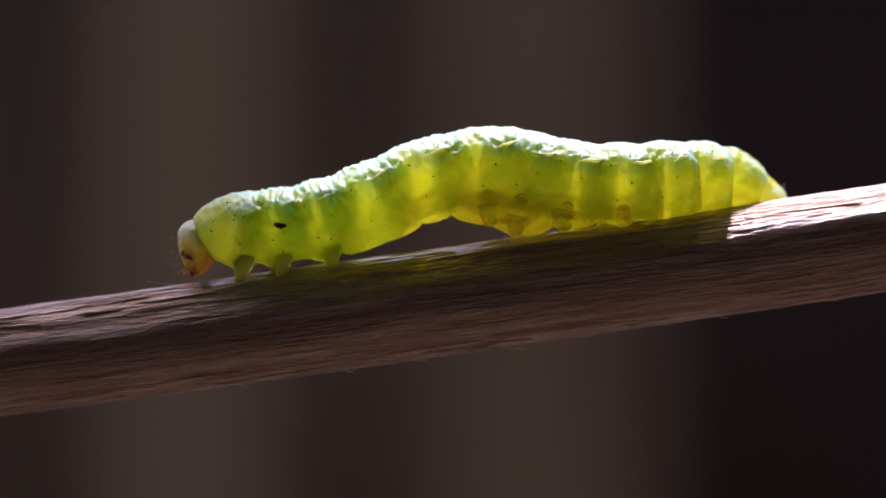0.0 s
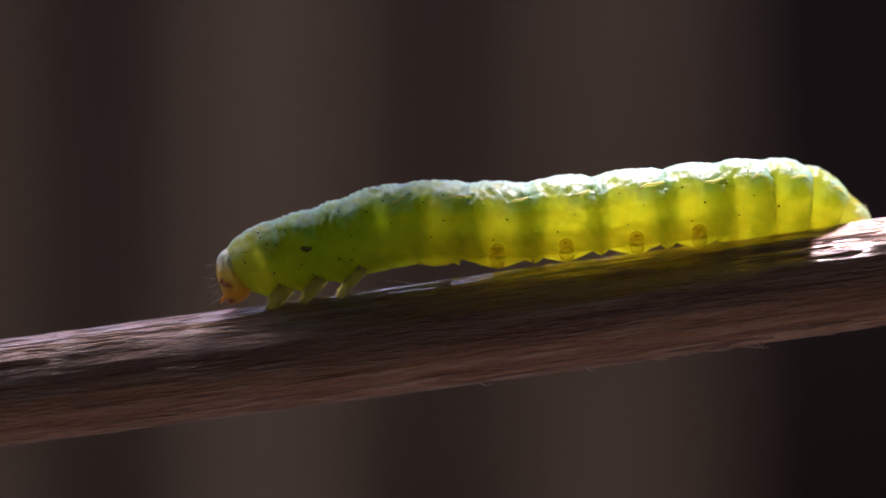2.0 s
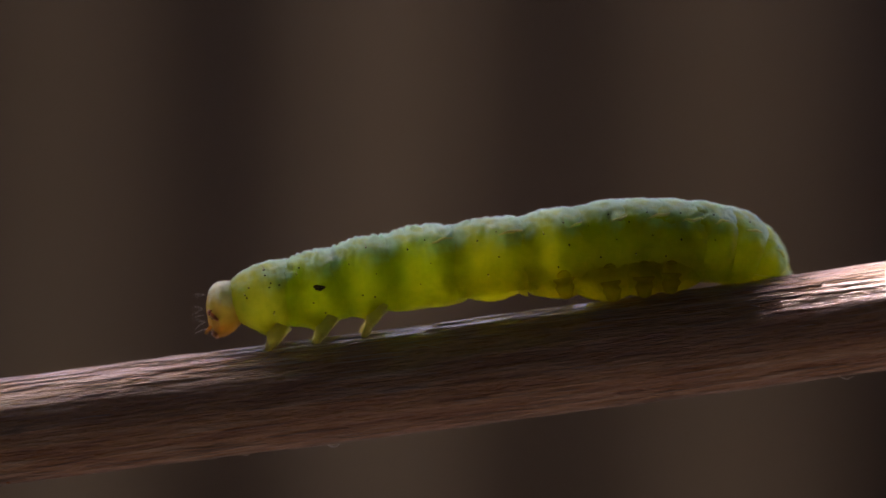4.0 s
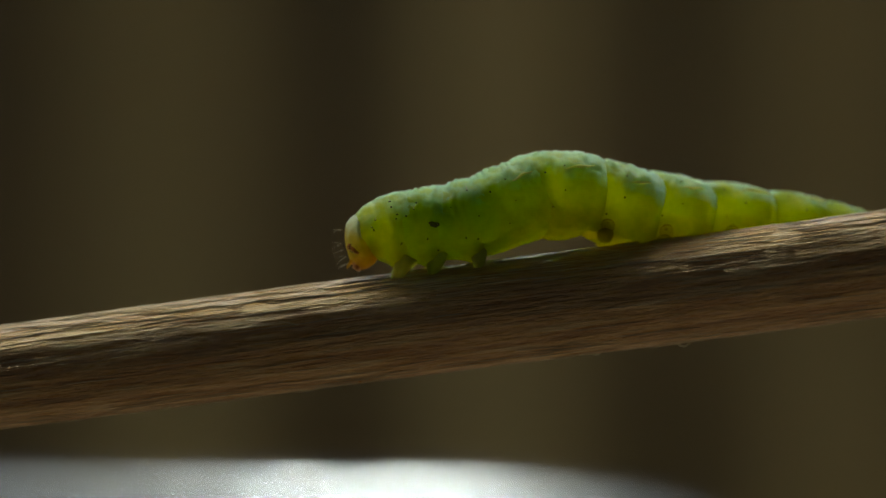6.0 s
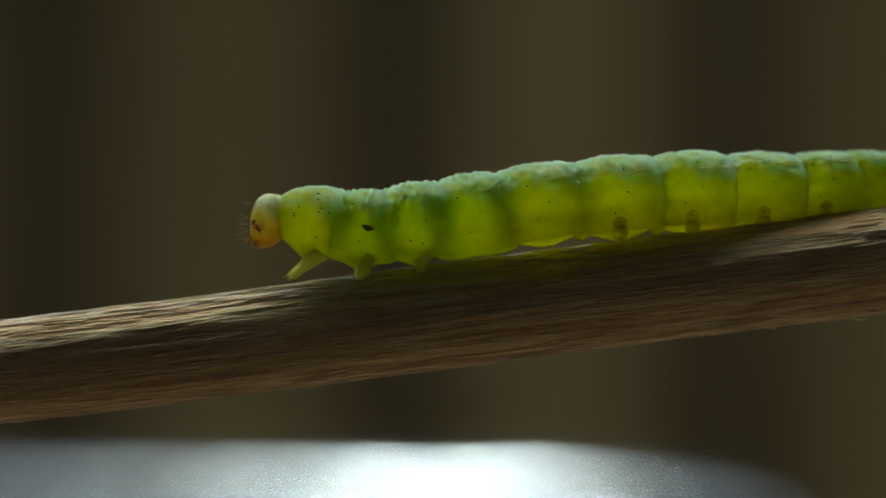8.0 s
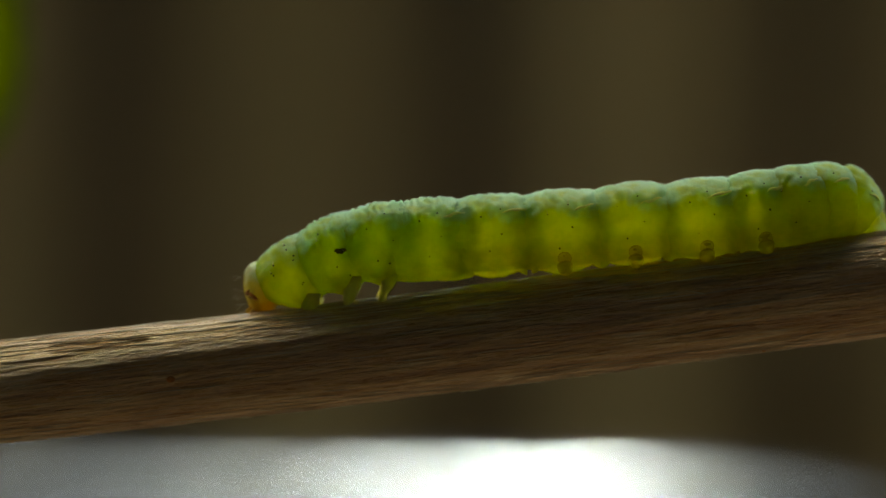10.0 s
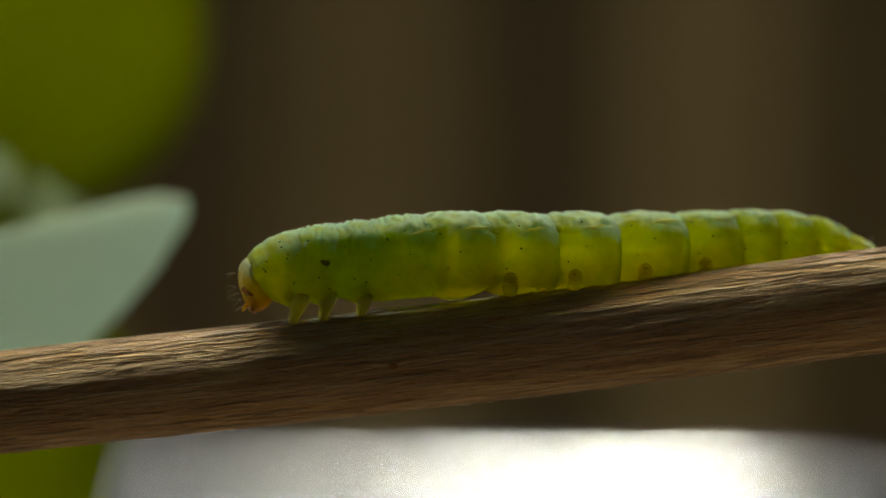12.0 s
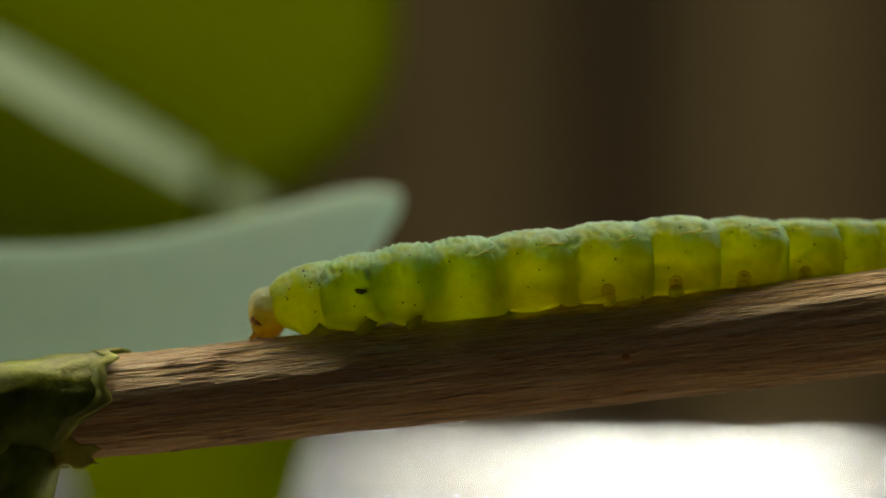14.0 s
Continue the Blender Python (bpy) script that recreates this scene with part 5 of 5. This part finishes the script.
    at(10.5, -45.78, -5.76, -45.11, -5.01, -44.33, -4.27, -43.47, -3.96, -42.52, -3.73, -41.37, -3.54, -39.99, -3.66, -38.33, -3.75, -36.39, -3.63, -34.52, -3.45, -33.05, -3.35, -31.81, -3.26, -30.70, -3.39, -29.81, -4.00)
    at(10.6, -46.13, -5.80, -45.47, -5.05, -44.71, -4.26, -43.87, -3.86, -42.92, -3.66, -41.76, -3.62, -40.37, -3.84, -38.61, -3.87, -36.58, -3.66, -34.71, -3.56, -33.25, -3.44, -32.02, -3.35, -30.93, -3.51, -30.00, -4.02)
    at(10.7, -46.44, -5.81, -45.75, -5.08, -44.93, -4.36, -44.04, -4.11, -43.03, -4.05, -41.82, -4.01, -40.36, -4.04, -38.50, -3.90, -36.45, -3.70, -34.65, -3.59, -33.22, -3.47, -32.00, -3.42, -30.91, -3.58, -29.99, -4.10)
    at(10.8, -47.93, -5.42, -46.96, -4.96, -45.91, -4.69, -44.77, -4.55, -43.50, -4.42, -41.99, -4.29, -40.24, -4.20, -38.29, -4.07, -36.21, -3.91, -34.43, -3.78, -33.03, -3.67, -31.83, -3.58, -30.75, -3.66, -29.83, -4.14)
    at(11.0, -49.23, -4.29, -48.01, -4.16, -46.79, -4.44, -45.51, -4.73, -44.05, -4.76, -42.32, -4.57, -40.35, -4.37, -38.31, -4.18, -36.25, -4.04, -34.40, -3.91, -33.00, -3.75, -31.84, -3.64, -30.80, -3.59, -29.95, -4.14)
    at(11.2, -50.81, -5.32, -49.37, -5.12, -47.90, -5.12, -46.36, -4.97, -44.65, -4.77, -42.61, -4.58, -40.36, -4.41, -38.22, -4.25, -36.16, -4.05, -34.46, -3.80, -33.34, -3.59, -32.48, -3.43, -31.70, -3.51, -31.19, -3.93)
    at(11.3, -51.02, -5.57, -49.57, -5.25, -48.08, -5.14, -46.51, -4.94, -44.77, -4.71, -42.69, -4.50, -40.43, -4.28, -38.37, -4.06, -36.60, -3.78, -35.45, -3.54, -34.68, -3.40, -34.02, -3.43, -33.53, -3.70, -33.45, -4.27)
    at(11.4, -51.16, -5.55, -49.74, -5.25, -48.27, -5.14, -46.73, -4.94, -45.03, -4.72, -42.98, -4.55, -40.74, -4.33, -38.78, -3.91, -37.36, -3.62, -36.39, -3.52, -35.58, -3.49, -34.84, -3.58, -34.24, -3.84, -34.01, -4.44)
    at(11.5, -51.09, -5.57, -49.58, -5.28, -48.02, -5.13, -46.39, -4.87, -44.58, -4.58, -42.41, -4.39, -40.27, -4.03, -38.97, -3.92, -37.95, -4.00, -36.76, -4.08, -35.87, -4.13, -35.18, -4.19, -34.62, -4.44, -34.12, -4.78)
    at(11.6, -50.65, -5.47, -49.48, -5.21, -48.28, -5.08, -47.01, -4.92, -45.62, -4.64, -43.97, -4.28, -42.28, -4.07, -41.10, -4.09, -39.80, -4.25, -38.23, -4.39, -36.89, -4.36, -35.77, -4.30, -34.77, -4.32, -33.91, -4.78)
    at(11.8, -51.38, -5.48, -50.40, -5.28, -49.40, -5.10, -48.36, -4.85, -47.24, -4.46, -45.87, -4.14, -44.24, -4.33, -42.43, -4.55, -40.51, -4.56, -38.77, -4.50, -37.41, -4.42, -36.26, -4.38, -35.23, -4.42, -34.30, -4.78)
    at(12.0, -52.03, -5.52, -51.06, -5.12, -50.02, -4.94, -48.90, -4.85, -47.66, -4.71, -46.18, -4.59, -44.47, -4.60, -42.56, -4.62, -40.50, -4.60, -38.72, -4.57, -37.34, -4.50, -36.18, -4.50, -35.14, -4.63, -34.18, -4.95)
    at(12.2, -53.88, -5.23, -52.59, -5.17, -51.31, -5.38, -49.93, -5.34, -48.43, -5.12, -46.62, -4.91, -44.61, -4.75, -42.59, -4.68, -40.53, -4.67, -38.79, -4.65, -37.49, -4.57, -36.40, -4.53, -35.43, -4.57, -34.54, -4.91)
    at(12.4, -55.06, -5.90, -53.65, -5.63, -52.20, -5.56, -50.68, -5.35, -49.00, -5.11, -46.98, -4.89, -44.78, -4.74, -42.73, -4.71, -40.71, -4.72, -38.97, -4.69, -37.78, -4.62, -36.83, -4.50, -36.00, -4.36, -35.26, -4.73)
    at(12.5, -55.04, -5.98, -53.64, -5.60, -52.18, -5.50, -50.64, -5.26, -48.94, -5.03, -46.90, -4.89, -44.66, -4.76, -42.54, -4.62, -40.55, -4.57, -39.01, -4.38, -38.06, -4.20, -37.33, -4.11, -36.70, -4.19, -36.37, -4.73)
    at(12.6, -54.92, -6.07, -53.52, -5.71, -52.07, -5.52, -50.54, -5.30, -48.84, -5.05, -46.81, -4.85, -44.59, -4.73, -42.60, -4.46, -40.95, -4.20, -39.86, -4.05, -39.06, -4.00, -38.37, -4.07, -37.79, -4.27, -37.53, -4.81)
    at(12.7, -54.95, -6.06, -53.56, -5.72, -52.12, -5.51, -50.61, -5.26, -48.93, -5.03, -46.91, -4.89, -44.73, -4.65, -42.96, -4.23, -41.69, -4.05, -40.68, -4.06, -39.80, -4.14, -39.01, -4.24, -38.37, -4.52, -37.89, -5.01)
    at(12.8, -54.87, -6.01, -53.47, -5.70, -52.03, -5.49, -50.52, -5.25, -48.84, -5.01, -46.83, -4.74, -44.81, -4.38, -43.38, -4.33, -41.99, -4.54, -40.50, -4.58, -39.62, -4.59, -39.03, -4.64, -38.52, -4.83, -38.09, -5.13)
    at(13.0, -55.21, -6.00, -54.19, -5.68, -53.13, -5.49, -52.00, -5.33, -50.77, -5.02, -49.31, -4.65, -47.69, -4.51, -46.14, -4.67, -44.32, -4.81, -42.56, -4.77, -41.20, -4.72, -40.07, -4.69, -39.07, -4.81, -38.19, -5.28)
    at(13.1, -55.45, -6.00, -54.49, -5.66, -53.50, -5.36, -52.43, -5.09, -51.27, -4.76, -49.83, -4.60, -48.18, -4.79, -46.37, -4.91, -44.41, -4.86, -42.58, -4.81, -41.23, -4.79, -40.12, -4.73, -39.14, -4.82, -38.27, -5.22)
    at(13.2, -55.75, -6.03, -54.78, -5.69, -53.77, -5.39, -52.71, -5.09, -51.51, -4.82, -50.06, -4.73, -48.40, -4.85, -46.58, -4.91, -44.57, -4.86, -42.76, -4.91, -41.41, -4.84, -40.30, -4.81, -39.31, -4.95, -38.40, -5.28)
    at(13.3, -56.01, -6.03, -54.99, -5.70, -53.94, -5.46, -52.81, -5.32, -51.56, -5.19, -50.05, -5.08, -48.32, -5.02, -46.39, -4.94, -44.35, -4.89, -42.61, -4.91, -41.29, -4.86, -40.18, -4.85, -39.21, -4.97, -38.32, -5.35)
    at(13.4, -56.35, -6.13, -55.33, -5.72, -54.26, -5.44, -53.09, -5.31, -51.79, -5.22, -50.24, -5.11, -48.45, -5.00, -46.50, -4.94, -44.48, -4.87, -42.73, -4.91, -41.44, -4.88, -40.36, -4.87, -39.40, -4.90, -38.59, -5.37)
    at(13.5, -56.96, -6.13, -55.86, -5.74, -54.71, -5.54, -53.46, -5.47, -52.09, -5.32, -50.46, -5.17, -48.57, -5.07, -46.53, -4.96, -44.45, -4.94, -42.60, -4.97, -41.14, -4.98, -39.89, -5.02, -38.80, -5.20, -37.78, -5.59)
    at(13.6, -57.17, -6.04, -55.88, -5.97, -54.57, -5.90, -53.20, -5.74, -51.69, -5.49, -49.87, -5.30, -47.85, -5.10, -45.83, -4.98, -43.84, -5.03, -42.05, -5.03, -40.69, -4.98, -39.55, -4.94, -38.54, -4.96, -37.63, -5.36)
    at(13.8, -57.93, -6.41, -56.54, -6.25, -55.14, -6.05, -53.66, -5.85, -52.02, -5.63, -50.06, -5.39, -47.90, -5.18, -45.84, -5.06, -43.82, -5.14, -42.08, -5.15, -40.76, -5.09, -39.65, -5.05, -38.66, -5.15, -37.78, -5.56)
    at(14.0, -58.57, -6.72, -57.22, -6.30, -55.81, -6.07, -54.32, -5.79, -52.66, -5.62, -50.68, -5.40, -48.50, -5.18, -46.44, -5.02, -44.39, -5.04, -42.56, -5.08, -41.15, -5.05, -39.97, -5.03, -38.90, -5.01, -37.98, -5.43)

    def along(line, u):
        """Point at u on the body line, smooth between the segments."""
        i = min(12, max(0, int(u)))
        f = u - i
        p0, p1, p2, p3 = line[max(0, i - 1)], line[i], line[i + 1], line[min(13, i + 2)]
        return 0.5 * (2 * p1 + (p2 - p0) * f + (2 * p0 - 5 * p1 + 4 * p2 - p3) * f * f + (3 * p1 - p0 - 3 * p2 + p3) * f ** 3)

    def sides(line):
        """How far each segment sits round the far side of the twig, where the body lies low on it."""
        ys = []
        for u in range(14):
            h = line[u][1] - axis_z(line[u][0])
            reach = 0.95 * TWIG_R + 0.86 * body_r(u)
            ys.append(min(1.8, math.sqrt(max(0.0, reach ** 2 - h ** 2))) if h < reach else 0.0)
        ys = np.array(ys)
        for _ in range(3):
            p = np.pad(ys, 1, "edge")
            ys = 0.25 * p[:-2] + 0.5 * p[1:-1] + 0.25 * p[2:]
        return ys

    def placed(line, ys, u):
        """Position and turn of the piece at u: it rides the twig."""
        p = along(line, u)
        a, b = along(line, max(0.0, u - 0.45)), along(line, min(13.0, u + 0.45))
        tx, tz = b - a
        pitch = math.atan2(tz, tx)
        y = float(np.interp(u, np.arange(14), ys))
        lean = math.atan2(y, max(p[1] - axis_z(p[0]), 0.6)) * 0.7
        turn = Matrix.Rotation(-pitch, 4, "Y") @ Matrix.Rotation(-lean, 4, "X")
        if u == 0:
            turn = Matrix.Rotation(-(pitch * 0.8 - 0.10), 4, "Y") @ Matrix.Rotation(-lean * 0.5, 4, "X")
        # where the body bunches up, it sits lower and its underside sags
        near = math.hypot(tx, tz) / 0.9
        want = float(np.interp(u, np.arange(13) + 0.5, GAPS))
        bunch = min(0.8, max(0.0, 1 - near / want))
        sink = 0.10 * bunch if u > 3.2 else 0.0
        q = Vector((p[0], y, p[1])) + turn.to_3x3() @ Vector((0, 0, -sink))
        # down to the twig, no further
        room = p[1] - sink - 1.12 * body_r(u) - (axis_z(p[0]) + TWIG_R - 0.10)
        sag = min(0.60, 1.7 * max(0.0, bunch - 0.04), max(0.0, room))
        return q * MM, turn, (q + turn.to_3x3() @ Vector((0, 0, -sag))) * MM

    roots = []
    for t, line in poses:
        c = line.mean(axis=0)
        roots.append(Vector((c[0], 0, axis_z(c[0]))) * MM)
    flanks = [sides(line) for _, line in poses]
    walk(caterpillar, [(t, Matrix.Translation(r)) for (t, _), r in zip(poses, roots)])
    for u, ob in PIECES:
        rows = []
        for (t, line), ys, r in zip(poses, flanks, roots):
            p, turn, _ = placed(line, ys, u)
            rows.append((t, Matrix.Translation(p - r) @ turn))
        walk(ob, rows)
    for u, ob in BELLIES:
        rows = []
        for (t, line), ys, r in zip(poses, flanks, roots):
            _, turn, low = placed(line, ys, u)
            rows.append((t, Matrix.Translation(low - r) @ turn))
        walk(ob, rows)
    # the front legs reach forward whenever the front is lifted; degrees for the first, second and third pair
    swings = ((0.0, 15, 0, 0), (0.3, 60, 45, 25), (0.5, 65, 55, 30), (0.8, 60, 50, 35), (1.0, 65, 55, 25), (1.2, 30, 10, 0), (1.6, 25, 5, 0),
              (2.0, 35, 25, 30), (2.4, 10, 0, 5), (2.8, 5, 10, 35), (3.2, 50, 15, 10), (3.6, 10, 30, 40), (4.4, 30, 10, 0), (5.2, 10, 20, 20), (5.8, 20, 0, 0),
              (6.4, 45, 40, 10), (7.0, 10, 0, 0), (7.5, 15, 0, -5), (8.5, 25, 0, 0), (9.6, 10, 20, 20), (10.4, 30, 10, 0), (11.0, 60, 50, 20),
              (11.5, 25, 10, 0), (12.5, 15, 0, 0), (13.3, 20, 10, 10), (14.0, 40, 20, 0))
    for u, side, leg in LEGS:
        walk(leg, [(row[0], pose(0.02 * MM, side * 0.46 * MM, -1.02 * MM, 0, row[u] + 4 * side, 0)) for row in swings])


motions()
